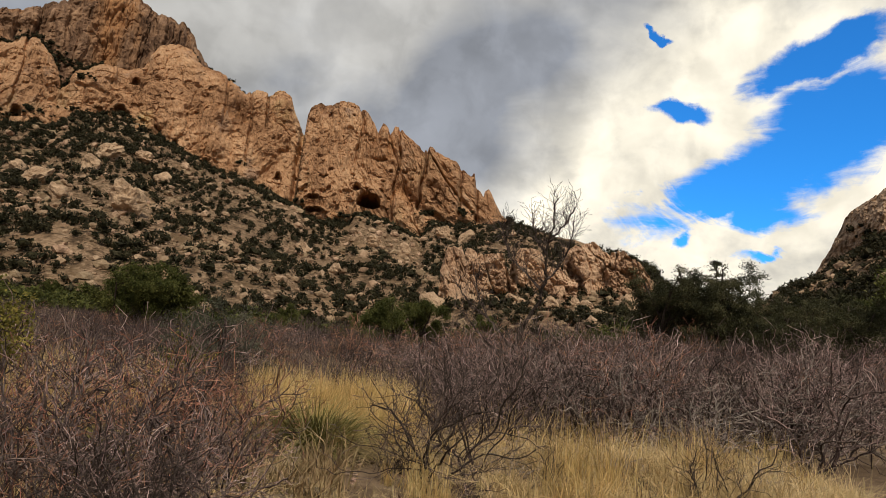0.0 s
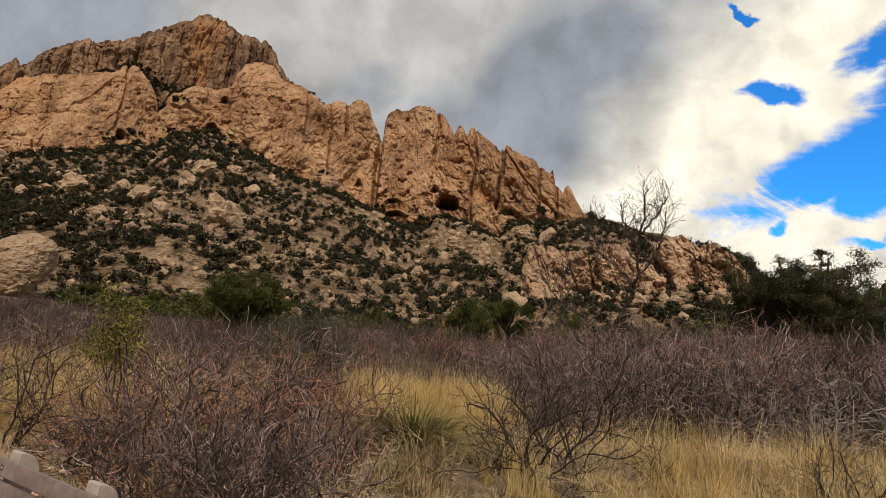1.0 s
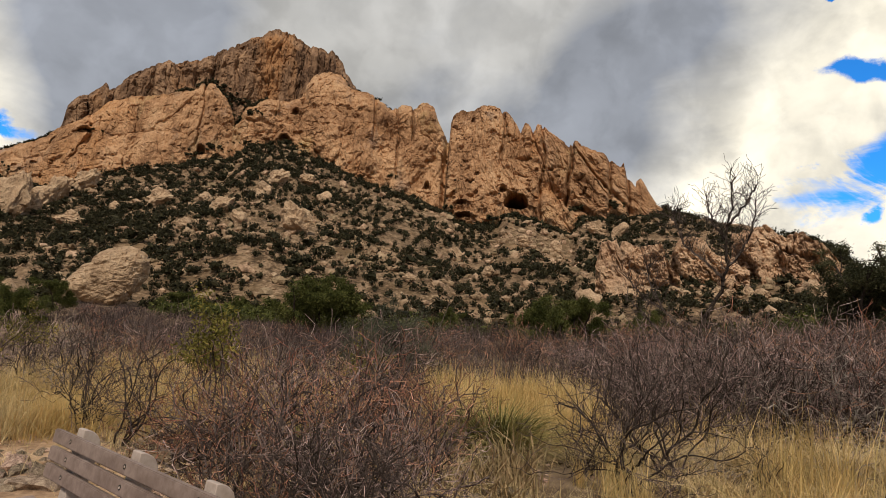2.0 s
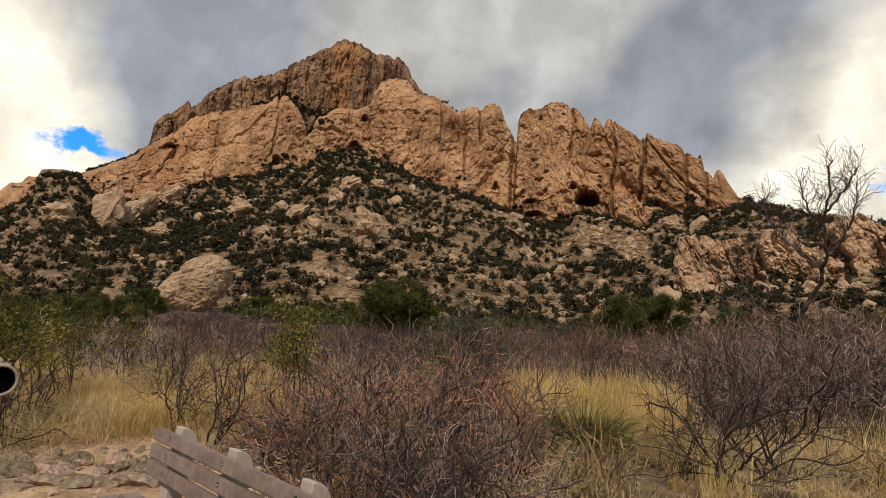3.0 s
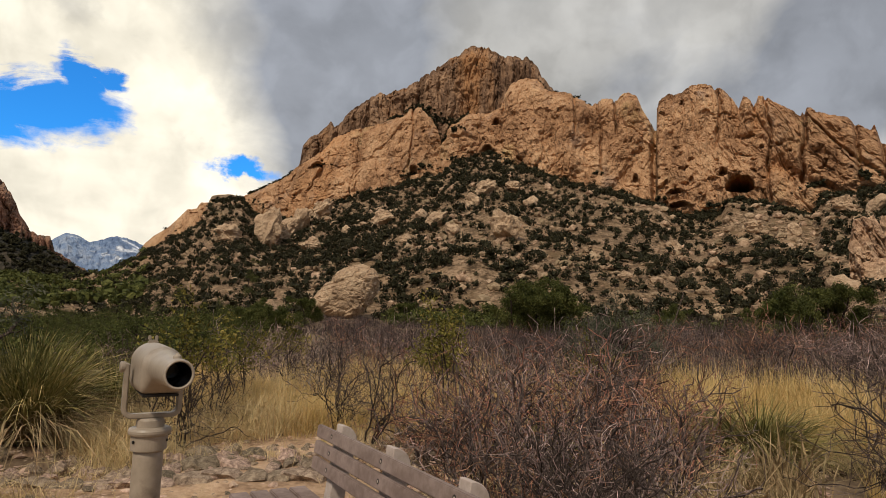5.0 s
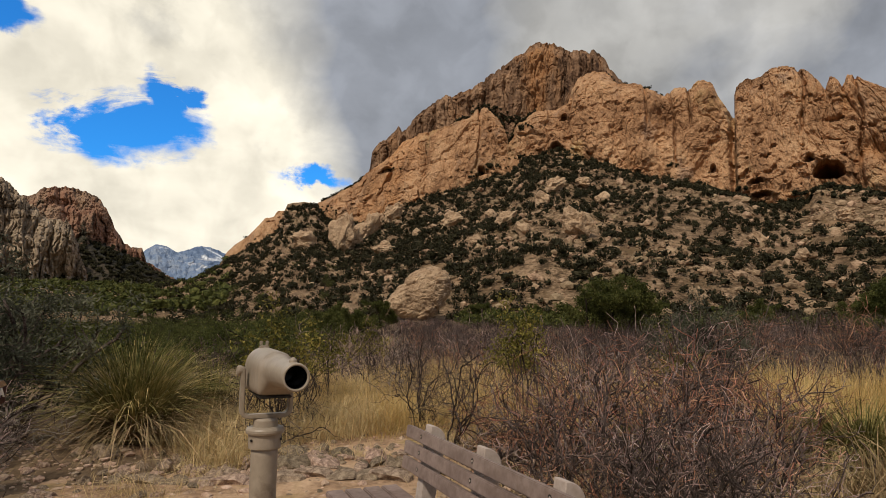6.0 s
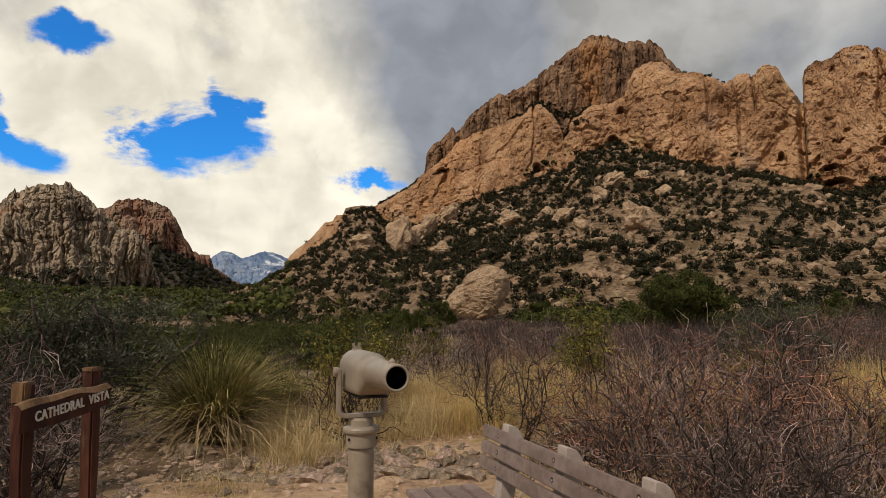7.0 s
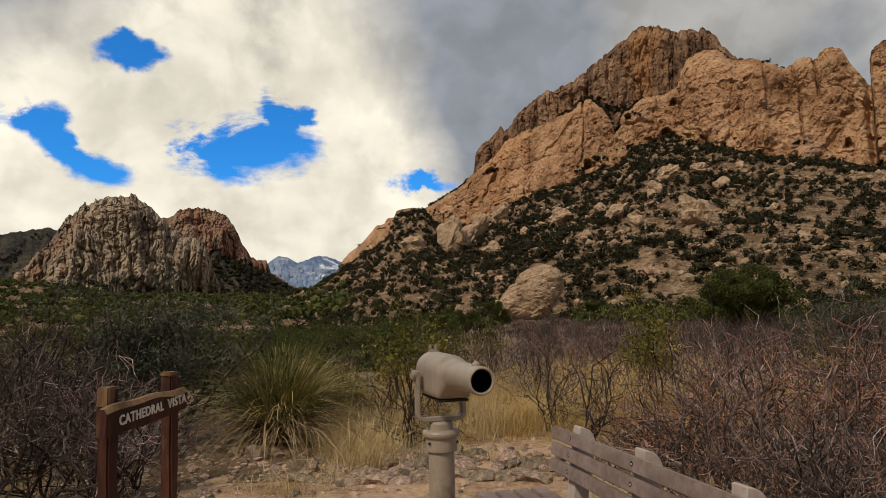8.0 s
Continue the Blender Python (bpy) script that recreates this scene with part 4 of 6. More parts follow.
def make_bench():
    bench = new("bench")
    tilt, gap = math.atan2(0.012, 0.091), 0.676
    for k in range(3):                                   # back planks
        bm = bmesh.new()
        m = Matrix.Translation((0, -0.012 * k, 0.792 - 0.091 * k)) @ Matrix.Rotation(-tilt, 4, "X")
        box(bm, -0.250, 1.62, -0.018, 0.016, -0.0355, 0.0355, m, 0.005)
        plank = part("back_plank", bm, M_BENCH, bench)
        for x in (0.0, gap, 2 * gap):                    # sunk bolts
            bm = turned([(0.0125, 0), (0.0125, 0.001), (0.0085, 0.001), (0.0085, 0.0005)], 16)
            bmesh.ops.transform(bm, matrix=m @ Matrix.Translation((x, -0.0185, 0.003)) @ Matrix.Rotation(radians(90), 4, "X"), verts=bm.verts)
            part("bolt", bm, M_DARKMETAL, plank, "dark sunk bolt head")
            bm = turned([(0.0062, 0), (0.0062, 0.0022), (0.004, 0.003)], 10)
            bmesh.ops.transform(bm, matrix=m @ Matrix.Translation((x + 0.001, -0.0185, 0.002)) @ Matrix.Rotation(radians(90), 4, "X"), verts=bm.verts)
            part("bolt_end", bm, M_BENCHPOST, plank)
    for x in (0.0, gap, 2 * gap):
        bm = bmesh.new()
        top = [(0.030 + 0.092 * math.sin(a), 0.770 + 0.092 * math.cos(a)) for a in np.linspace(0, math.pi / 2, 9)]
        prism(bm, [(0.018, 0.785)] + top + [(0.05, 0.42), (0.04, 0.0), (-0.05, 0.0), (-0.04, 0.42)], x - 0.043, x + 0.043)
        bmesh.ops.bevel(bm, geom=bm.edges[:], offset=0.004, segments=1, affect="EDGES")
        part("back_post", bm, M_BENCHPOST, bench, "pale rounded bench post")
        bm = bmesh.new()
        box(bm, x - 0.045, x + 0.045, -0.60, -0.06, 0.36, 0.443, bevel=0.005)
        part("seat_bearer", bm, M_BENCHPOST, bench)
        bm = bmesh.new()
        box(bm, x - 0.045, x + 0.045, -0.58, -0.48, 0.0, 0.362, bevel=0.005)
        part("front_leg", bm, M_BENCHPOST, bench)
    for k in range(4):
        bm = bmesh.new()
        y = -0.075 - 0.112 * k
        box(bm, -0.250, 1.62, y - 0.1, y, 0.445, 0.480, bevel=0.006)
        part("seat_plank", bm, M_BENCH, bench)
    d = Vector((0.535, -0.845, 0)).normalized()
    bench.matrix_world = Matrix.Translation((-0.525, 3.731, float(ground_z(-0.1, 3.1)) - 0.01)) @ Matrix.Rotation(math.atan2(d.y, d.x), 4, "Z")
    return tagged(bench, "grey weathered plank bench with three pale rounded posts", "bench")


make_bench()


def sweep(bm, path, wide, thick, axis):
    """A flat bar along a path; axis: the way of its width."""
    rows = []
    for k, p in enumerate(path):
        a, b = path[max(k - 1, 0)], path[min(k + 1, len(path) - 1)]
        t = (Vector(b) - Vector(a)).normalized()
        w = Vector(axis)
        h = t.cross(w).normalized()
        rows.append([bm.verts.new(Vector(p) + w * (wide / 2 * i) + h * (thick / 2 * j)) for i, j in ((-1, -1), (1, -1), (1, 1), (-1, 1))])
    for a, b in zip(rows, rows[1:]):
        for k in range(4):
            bm.faces.new((a[k], a[(k + 1) % 4], b[(k + 1) % 4], b[k]))
    bm.faces.new(rows[0][::-1])
    bm.faces.new(rows[-1])
    bmesh.ops.recalc_face_normals(bm, faces=bm.faces[:])
    bmesh.ops.bevel(bm, geom=bm.edges[:], offset=min(wide, thick) * 0.22, segments=2, affect="EDGES")


def make_telescope():
    scope = new("viewing_telescope")
    bm = turned([(0.0385, 0.0), (0.0385, 1.06), (0.0385, 1.095)], 32)
    part("pedestal", bm, M_PAINT, scope, flat=False)
    bm = turned([(0.10, 0.0), (0.10, 0.012), (0.085, 0.018), (0.04, 0.02)], 32)
    part("base_plate", bm, M_PAINT, scope)
    bm = turned([(0.0395, 1.078), (0.0462, 1.081), (0.0468, 1.086), (0.0468, 1.112), (0.0475, 1.116), (0.0475, 1.120), (0.0535, 1.123), (0.0555, 1.128), (0.0555, 1.134), (0.0525, 1.139), (0.047, 1.141), (0.0365, 1.142), (0.0355, 1.160), (0.030, 1.166)], 36)
    collar = part("collar", bm, M_PAINT, scope)
    for k in range(3):
        bm = turned([(0.004, 0), (0.004, 0.003), (0.002, 0.004)], 10)
        a = radians(120 * k - 60)
        bmesh.ops.transform(bm, matrix=Matrix.Translation((0.0478 * math.cos(a), 0.0478 * math.sin(a), 1.106)) @ Matrix.Rotation(a, 4, "Z") @ Matrix.Rotation(radians(90), 4, "Y"), verts=bm.verts)
        part("set_screw", bm, M_DARKMETAL, collar)
    # fork: local x is the way the barrel points
    bm = bmesh.new()
    arc = [(0.0, 0.070 * s, z) for s, z in ((1, 1.315), (1, 1.21), (1, 1.192))]
    bend = [(0.0, 0.070 - 0.02 + 0.02 * math.cos(a), 1.192 - 0.02 * math.sin(a)) for a in np.linspace(0.3, math.pi / 2, 5)]
    right = arc + bend
    sweep(bm, right + [(x, -y, z) for x, y, z in right[::-1]], 0.032, 0.013, (1, 0, 0))
    fork = part("fork", bm, M_PAINT, scope)
    for s in (1, -1):
        bm = turned([(0.014, 0), (0.015, 0.004), (0.015, 0.012), (0.012, 0.015)], 20)
        bmesh.ops.transform(bm, matrix=Matrix.Translation((0, s * 0.073, 1.305)) @ Matrix.Rotation(radians(-90 * s), 4, "X"), verts=bm.verts)
        part("pivot_cap", bm, M_PAINT, fork)
    # barrel: box-bottomed at the back, round at the front
    N, rows = 40, []
    bm = bmesh.new()
    stations = ((-0.122, 0.50, 0.0), (-0.118, 0.74, 0.0), (-0.108, 0.88, 0.0), (-0.090, 0.935, 0.0), (-0.04, 0.94, 0.0), (0.06, 0.92, 0.0), (0.150, 0.895, 0.0), (0.156, 0.870, 0.06), (0.168, 0.79, 0.62), (0.195, 0.71, 0.97),
                (0.25, 0.65, 1.0), (0.33, 0.605, 1.0), (0.392, 0.585, 1.0), (0.404, 0.597, 1.0), (0.414, 0.590, 1.0), (0.420, 0.560, 1.0), (0.420, 0.495, 1.0), (0.412, 0.478, 1.0))
    for x, s, roundness in stations:
        row = []
        for k in range(N):
            a = 2 * math.pi * k / N
            c, t = math.cos(a), math.sin(a)
            ry, rz = 0.062 * c, 0.062 * t
            if t < 0:
                p = 11.0
                q = (abs(c) ** p + abs(t) ** p) ** (-1 / p)
                by, bz = 0.062 * c * q, 0.079 * t * q
            else:
                by, bz = ry, rz
            y, z = by * (1 - roundness) + ry * roundness, bz * (1 - roundness) + rz * roundness
            row.append(bm.verts.new((x * 0.96, y * s * 0.92, 1.314 + 0.002 * roundness + z * s * 0.95)))
        rows.append(row)
    for a, b in zip(rows, rows[1:]):
        for k in range(N):
            bm.faces.new((a[k], a[(k + 1) % N], b[(k + 1) % N], b[k]))
    bm.faces.new(rows[0][::-1])
    bmesh.ops.recalc_face_normals(bm, faces=bm.faces[:])
    barrel = part("barrel", bm, M_PAINT, scope, flat=False)
    bm = turned([(0.0285, 0.0), (0.0285, 0.004), (0.018, 0.006)], 32)
    bmesh.ops.transform(bm, matrix=Matrix.Translation((0.270, 0, 1.316)) @ Matrix.Rotation(radians(90), 4, "Y"), verts=bm.verts)
    part("objective_lens", bm, M_LENS, barrel, "dark glass objective lens")
    bm = bmesh.new()
    bmesh.ops.create_cone(bm, cap_ends=True, segments=28, radius1=0.0262, radius2=0.0270, depth=0.122, matrix=Matrix.Translation((0.335, 0, 1.316)) @ Matrix.Rotation(radians(90), 4, "Y"))
    bmesh.ops.delete(bm, geom=[f for f in bm.faces if len(f.verts) > 4], context="FACES")
    bmesh.ops.reverse_faces(bm, faces=bm.faces[:])
    part("bore", bm, M_LENS, barrel, "black inner tube")
    bm = bmesh.new()                                     # rear sight with two prongs
    box(bm, -0.092, -0.06, -0.013, 0.013, 1.362, 1.376, bevel=0.003)
    box(bm, -0.088, -0.074, -0.013, -0.005, 1.375, 1.389, bevel=0.002)
    box(bm, -0.088, -0.074, 0.005, 0.013, 1.375, 1.389, bevel=0.002)
    part("rear_sight", bm, M_PAINT, barrel)
    bm = turned([(0.010, 0), (0.009, 0.006), (0.003, 0.012), (0.002, 0.013)], 14)
    bmesh.ops.transform(bm, matrix=Matrix.Translation((0.355, 0, 1.3495)), verts=bm.verts)
    part("front_sight", bm, M_PAINT, barrel)
    bm = bmesh.new()
    box(bm, -0.055, 0.150, -0.044, 0.044, 1.2385, 1.2455, bevel=0.002)
    part("bottom_plate", bm, M_DARKMETAL, barrel, "dark bottom plate")
    scope.matrix_world = Matrix.Translation((-0.652, 1.853, 0.0)) @ Matrix.Rotation(math.atan2(-0.827, 0.562), 4, "Z")
    return tagged(scope, "beige painted metal viewing telescope on a round pedestal", "telescope")


make_telescope()


def make_sign():
    sign = new("wooden_sign")
    e = Vector((-0.114, 0.993, 0)).normalized()           # along the plank, away from the lookout
    face = Vector((e.y, -e.x, 0))
    base = Matrix((( e.x, -face.x, 0, -2.335), (e.y, -face.y, 0, 2.215), (0, 0, 1, 0), (0, 0, 0, 1)))   # x along, y behind the face, z up
    for x, y, top, wide, lean in ((-0.012, 0.0, 1.205, 0.062, 0.045), (0.408, 0.0, 1.238, 0.064, 0.04)):
        bm = bmesh.new()
        box(bm, -wide / 2, wide / 2, -0.030, 0.030, -0.1, top, bevel=0.008)
        bmesh.ops.subdivide_edges(bm, edges=[ed for ed in bm.edges if ed.calc_length() > 0.6], cuts=10)
        for v in bm.verts:
            v.co.x += 0.008 * noise.noise(Vector((v.co.x * 9, v.co.y * 9, v.co.z * 5 + x * 9))) - lean * (v.co.z - top) * 0.9
            v.co.y += 0.006 * noise.noise(Vector((v.co.x * 9 + 5, v.co.y * 9, v.co.z * 5)))
        bmesh.ops.transform(bm, matrix=Matrix.Translation((x, y, 0)), verts=bm.verts)
        post = part("post", bm, M_STAIN, sign, "brown stained square post")
        bm = bmesh.new()
        box(bm, x - wide / 2 - 0.002, x + wide / 2 + 0.002, y - 0.032, y + 0.032, top - (0.085 if x < 0.1 else 0.02), top + 0.004, bevel=0.006)
        part("worn_top", bm, M_RAWWOOD, post, "worn bare wood post top")
    # plank with a wavy natural upper edge
    bm = bmesh.new()
    n, L, x0 = 30, 0.555, -0.108
    rings_ = []
    for k in range(n + 1):
        x = L * k / n
        up = 1.112 + 0.010 * math.sin(7 * x + 0.6) + 0.004 * math.sin(23 * x)
        up += 0.010 * (x / L)
        lo = 1.003 + 0.006 * math.sin(9 * x + 2) + 0.012 * x / L
        bulge = 0.004 * math.sin(13 * x)
        outline = [(-0.022, lo), (0.022, lo + 0.002), (0.024, up - 0.012), (0.012, up + 0.004), (-0.008, up + 0.003), (-0.026 + bulge, up - 0.016), (-0.024, up - 0.03)]
        rings_.append([bm.verts.new((x0 + x, y - 0.055, z + 0.075 * x)) for y, z in outline])
    for a, b in zip(rings_, rings_[1:]):
        for k in range(7):
            bm.faces.new((a[k], a[(k + 1) % 7], b[(k + 1) % 7], b[k]))
    bm.faces.new(rings_[0][::-1])
    bm.faces.new(rings_[-1])
    bmesh.ops.recalc_face_normals(bm, faces=bm.faces[:])
    board = part("board", bm, M_STAIN, sign, "brown stained board with a natural upper edge")
    bm = bmesh.new()
    strip = []
    for k in range(n + 1):
        x = L * k / n
        up = 1.112 + 0.010 * math.sin(7 * x + 0.6) + 0.004 * math.sin(23 * x) + 0.010 * (x / L)
        strip.append([bm.verts.new((x0 + x, y - 0.055, z + 0.075 * x)) for y, z in ((-0.029 + 0.004 * math.sin(13 * x), up - 0.014 - 0.004 * math.sin(17 * x)), (-0.009, up + 0.0065), (0.012, up + 0.0075))])
    for a, b in zip(strip, strip[1:]):
        for k in range(2):
            bm.faces.new((a[k], a[k + 1], b[k + 1], b[k]))
    part("live_edge", bm, M_RAWWOOD, board, "worn bare live edge")
    for word, x, size in (("CATHEDRAL", -0.030, 0.060), ("VISTA", 0.293, 0.060)):
        cu = bpy.data.curves.new("lettering", "FONT")
        cu.body, cu.size, cu.extrude, cu.offset, cu.space_character = word, size, 0.0025, 0.0012, 1.12
        tmp = new("lettering", cu)
        bpy.context.view_layer.update()
        me = bpy.data.meshes.new_from_object(tmp.evaluated_get(bpy.context.evaluated_depsgraph_get()))
        bpy.data.objects.remove(tmp)
        me.materials.clear()
        me.materials.append(M_LETTER)
        width = max(v.co.x for v in me.vertices)
        want = 0.292 if word == "CATHEDRAL" else 0.142
        me.transform(Matrix.Translation((x, -0.0815, 1.039 + 0.095 * (x - x0))) @ Matrix.Rotation(-0.092, 4, "Y") @ Matrix.Rotation(radians(90), 4, "X") @ Matrix.Diagonal((want / width, 1, 1, 1)))
        ob = new("lettering", me)
        ob.parent = board
        ob["label"] = "cream painted capital letters"
    sign.matrix_world = base
    return tagged(sign, "brown stained wooden sign on two posts with cream lettering", "sign")


make_sign()

# ---- stones of the path ----
STONES = []
for k in range(8):
    v, f = rock_shape(1, 200 + k, 0.55 if k < 5 else 0.3, 0.3)
    STONES.append(mesh_np("path_stone", v, f, (M_STONE,)))


def stone(x, y, w, d, h, kind, turn, sink=0.35):
    ob = new("path_stone", STONES[kind])
    flat = 0.55 if kind < 5 else 0.3
    ob.scale = (w / 2, d / 2, h / 2 / flat)
    ob.rotation_euler = (RNG.normal() * 0.08, RNG.normal() * 0.08, turn)
    ob.location = (x, y, float(ground_z(x, y)) + h * (0.5 - sink))
    return tagged(ob, "flat weathered brown stone laid at the path edge" if kind >= 5 else "rough reddish brown stone lying on the path", "stone", "stones by the path")


for k in range(10):                                      # the row of slabs, laid end to end and half buried
    u = k / 9
    stone(-3.35 + 2.15 * u + RNG.normal() * 0.02, 5.42 + 0.46 * u + RNG.normal() * 0.03, RNG.uniform(0.30, 0.42), RNG.uniform(0.22, 0.30), RNG.uniform(0.13, 0.17), 5 + k % 3, 0.2 + RNG.normal() * 0.08, sink=0.42)
for k in range(70):                                      # broken rubble behind the row
    u = RNG.random()
    w = RNG.uniform(0.07, 0.24)
    stone(-3.3 + 2.3 * u + RNG.normal() * 0.06, 5.75 + 0.46 * u + abs(RNG.normal()) * 0.42, w, w * RNG.uniform(0.55, 0.9), w * RNG.uniform(0.45, 0.75), int(RNG.integers(0, 8)), RNG.uniform(0, 6.3), sink=0.3)
for k in range(150):
    a = RNG.uniform(9, 41)
    r = RNG.uniform(6.0, 7.5) if k < 85 else RNG.uniform(5.4, 8.8)
    x, y = plan(a, r)
    w = RNG.uniform(0.05, 0.20) * (1.3 if RNG.random() < 0.2 else 1)
    stone(x, y, w, w * RNG.uniform(0.6, 0.9), w * RNG.uniform(0.4, 0.7), int(RNG.integers(0, 8)), RNG.uniform(0, 6.3))
for a, r, w in ((-22.0, 6.2, 0.34), (-25.0, 6.4, 0.42), (-27.5, 6.1, 0.30), (-23.6, 5.8, 0.38)):
    x, y = plan(a, r)
    stone(x, y, w, w * 0.7, 0.12, 5, RNG.uniform(-0.4, 0.4), sink=0.15)
for a, r, w, h in ((21.0, 6.6, 0.42, 0.20), (18.0, 6.5, 0.40, 0.18), (20.6, 7.1, 0.40, 0.16), (16.5, 6.9, 0.3, 0.16), (31.0, 6.9, 0.22, 0.18), (35.6, 7.4, 0.26, 0.22), (26.5, 6.5, 0.36, 0.14)):
    x, y = plan(a, r)
    stone(x, y, w, w * 0.75, h, int(RNG.integers(0, 5)), RNG.uniform(-0.4, 0.4))


def scatter_rocks(name, x, y, size, level, flatness, mat, label, category, sink=0.3, kinds=8):
    """Many stones in one mesh."""
    V, F, base = [], [], 0
    shapes = [rock_shape(level, 300 + k, 0.75, 0.35) for k in range(kinds)]
    z = ground_z(x, y)
    for k in range(len(x)):
        v, f = shapes[k % kinds]
        a = RNG.uniform(0, 6.3)
        c, s = math.cos(a), math.sin(a)
        q = v * np.array([1, RNG.uniform(0.6, 1), flatness * RNG.uniform(0.7, 1.3)]) * size[k]
        q = q @ np.array([[c, s, 0], [-s, c, 0], [0, 0, 1]]) + np.array([x[k], y[k], z[k] + size[k] * flatness * (0.5 - sink)])
        V.append(q)
        F.append(f + base)
        base += len(q)
    ob = new(name, mesh_np(name, np.concatenate(V), np.concatenate(F), (mat,)))
    return tagged(ob, label, category, kind="stuff")


n = 7000
a, r = RNG.uniform(-30, 52, n), RNG.uniform(4.2, 9.0, n)
x, y = plan(a, r)
scatter_rocks("gravel", x, y, RNG.uniform(0.010, 0.036, n) * np.where(RNG.random(n) < 0.12, 2.2, 1), 0, 0.6, M_PEBBLE, "loose tan and grey gravel on bare earth", "gravel")
n = 27000
a = RNG.uniform(-67, 33, n)
head = np.interp(a, SCREE[:, 0], SCREE[:, 1])
r = 95 + (head - 90) * RNG.beta(1.2, 1.1, n)
x, y = plan(a, r)
keep = vnoise(x / 22, y / 22, 0, 77) + 0.5 * RNG.normal(size=n) > -0.15
a, r, x, y = a[keep], r[keep], x[keep], y[keep]
scatter_rocks("scree_stones", x, y, np.minimum(RNG.lognormal(-0.95, 0.85, len(x)), 2.0) * (0.6 + r / 500), 0, 0.8, M_TALUS_ROCK, "pale tan stones strewn over the scree slope", "scree")


# ---- plants ----
def grow(seed, stems, height, spread, depth=3, step=0.11, wiggle=0.22, kids=0.42, r0=0.014, thin=0.0022, up=0.05, base_r=0.12, trunk=None, angle=(30, 75), fork=0.72):
    """Segments of a branching plant: ends, radii and order of branching, and the tips."""
    g = np.random.default_rng(seed)
    segs, tips, stack = [], [], []
    for s in range(stems):
        a = g.uniform(0, 2 * math.pi)
        out = spread * math.sqrt(g.uniform(0.02, 1))
        d = np.array([math.cos(a) * out, math.sin(a) * out, 1.0])
        p = np.array([math.cos(a), math.sin(a), 0]) * base_r * g.uniform(0.1, 1) + np.array([0, 0, -0.05])
        if trunk:
            d, p = np.array([g.normal() * trunk, g.normal() * trunk, 1.0]), np.array([0, 0, -0.05])
        stack.append((p, d / np.linalg.norm(d), height * g.uniform(0.75, 1.1), r0 * g.uniform(0.7, 1.1), 0))
    while stack:
        p, d, length, r, level = stack.pop()
        count = max(2, int(length / step))
        turn = g.normal(size=3) * wiggle * 0.4
        for k in range(count):
            d = d + g.normal(size=3) * wiggle + turn * 0.3 + np.array([0, 0, up])
            d /= np.linalg.norm(d)
            q = p + d * step * g.uniform(0.75, 1.25)
            rq = max(thin, r * (1 - 0.8 / count))
            segs.append((*p, *q, r, rq, level))
            p, r = q, rq
            if level < depth and k >= (1 if level else max(1, int(count * 0.15))) and g.random() < kids:
                t = math.radians(g.uniform(*angle))
                w = np.cross(d, g.normal(size=3))
                w /= np.linalg.norm(w) + 1e-9
                e = d * math.cos(t) + w * math.sin(t)
                stack.append((p, e, max(step * 2.2, (length * (1 - k / count) * fork + 0.15 * length) * g.uniform(0.5, 1.0)), max(thin, r * 0.62), level + 1))
        tips.append(p)
    return np.array(segs), np.array(tips)


def tubes(segs, sides=3):
    p, q, r0, r1 = segs[:, :3], segs[:, 3:6], segs[:, 6], segs[:, 7]
    t = q - p
    t /= np.linalg.norm(t, axis=1, keepdims=True) + 1e-9
    ref = np.where(np.abs(t[:, 2:3]) > 0.9, np.array([[1.0, 0, 0]]), np.array([[0, 0, 1.0]]))
    u = np.cross(t, ref)
    u /= np.linalg.norm(u, axis=1, keepdims=True) + 1e-9
    w = np.cross(t, u)
    rows = []
    for end, rad in ((p, r0), (q, r1)):
        for k in range(sides):
            a = 2 * math.pi * k / sides
            rows.append(end + rad[:, None] * (u * math.cos(a) + w * math.sin(a)))
    V = np.stack(rows, 1)
    n = len(segs)
    base = np.arange(n)[:, None] * (2 * sides)
    F = np.concatenate([base + np.array([[k, (k + 1) % sides, sides + (k + 1) % sides, sides + k]]) for k in range(sides)], 0)
    return V.reshape(-1, 3), F


def leaves(places, size, g, upright=0.3, long=1.6):
    """A small bent leaf of four corners at each place."""
    n = len(places)
    d = g.normal(size=(n, 3)) + np.array([0, 0, upright])
    d /= np.linalg.norm(d, axis=1, keepdims=True)
    s = np.cross(d, g.normal(size=(n, 3)))
    s /= np.linalg.norm(s, axis=1, keepdims=True) + 1e-9
    z = np.asarray(size).reshape(-1, 1) * np.ones((n, 1)) * g.uniform(0.6, 1.3, (n, 1))
    V = np.stack([places, places + d * z * long * 0.5 + s * z * 0.5, places + d * z * long, places + d * z * long * 0.5 - s * z * 0.5], 1)
    F = np.arange(n)[:, None] * 4 + np.arange(4)
    return V.reshape(-1, 3), F


def slivers(places, size, g, upright=0.3, long=1.5):
    """A three-cornered leaf at each place."""
    n = len(places)
    d = g.normal(size=(n, 3)) + np.array([0, 0, upright])
    d /= np.linalg.norm(d, axis=1, keepdims=True)
    s = np.cross(d, g.normal(size=(n, 3)))
    s /= np.linalg.norm(s, axis=1, keepdims=True) + 1e-9
    z = np.asarray(size).reshape(-1, 1) * np.ones((n, 1)) * g.uniform(0.6, 1.3, (n, 1))
    V = np.stack([places - s * z * 0.5, places + s * z * 0.5, places + d * z * long], 1)
    return V.reshape(-1, 3), np.arange(n)[:, None] * 3 + np.arange(3)


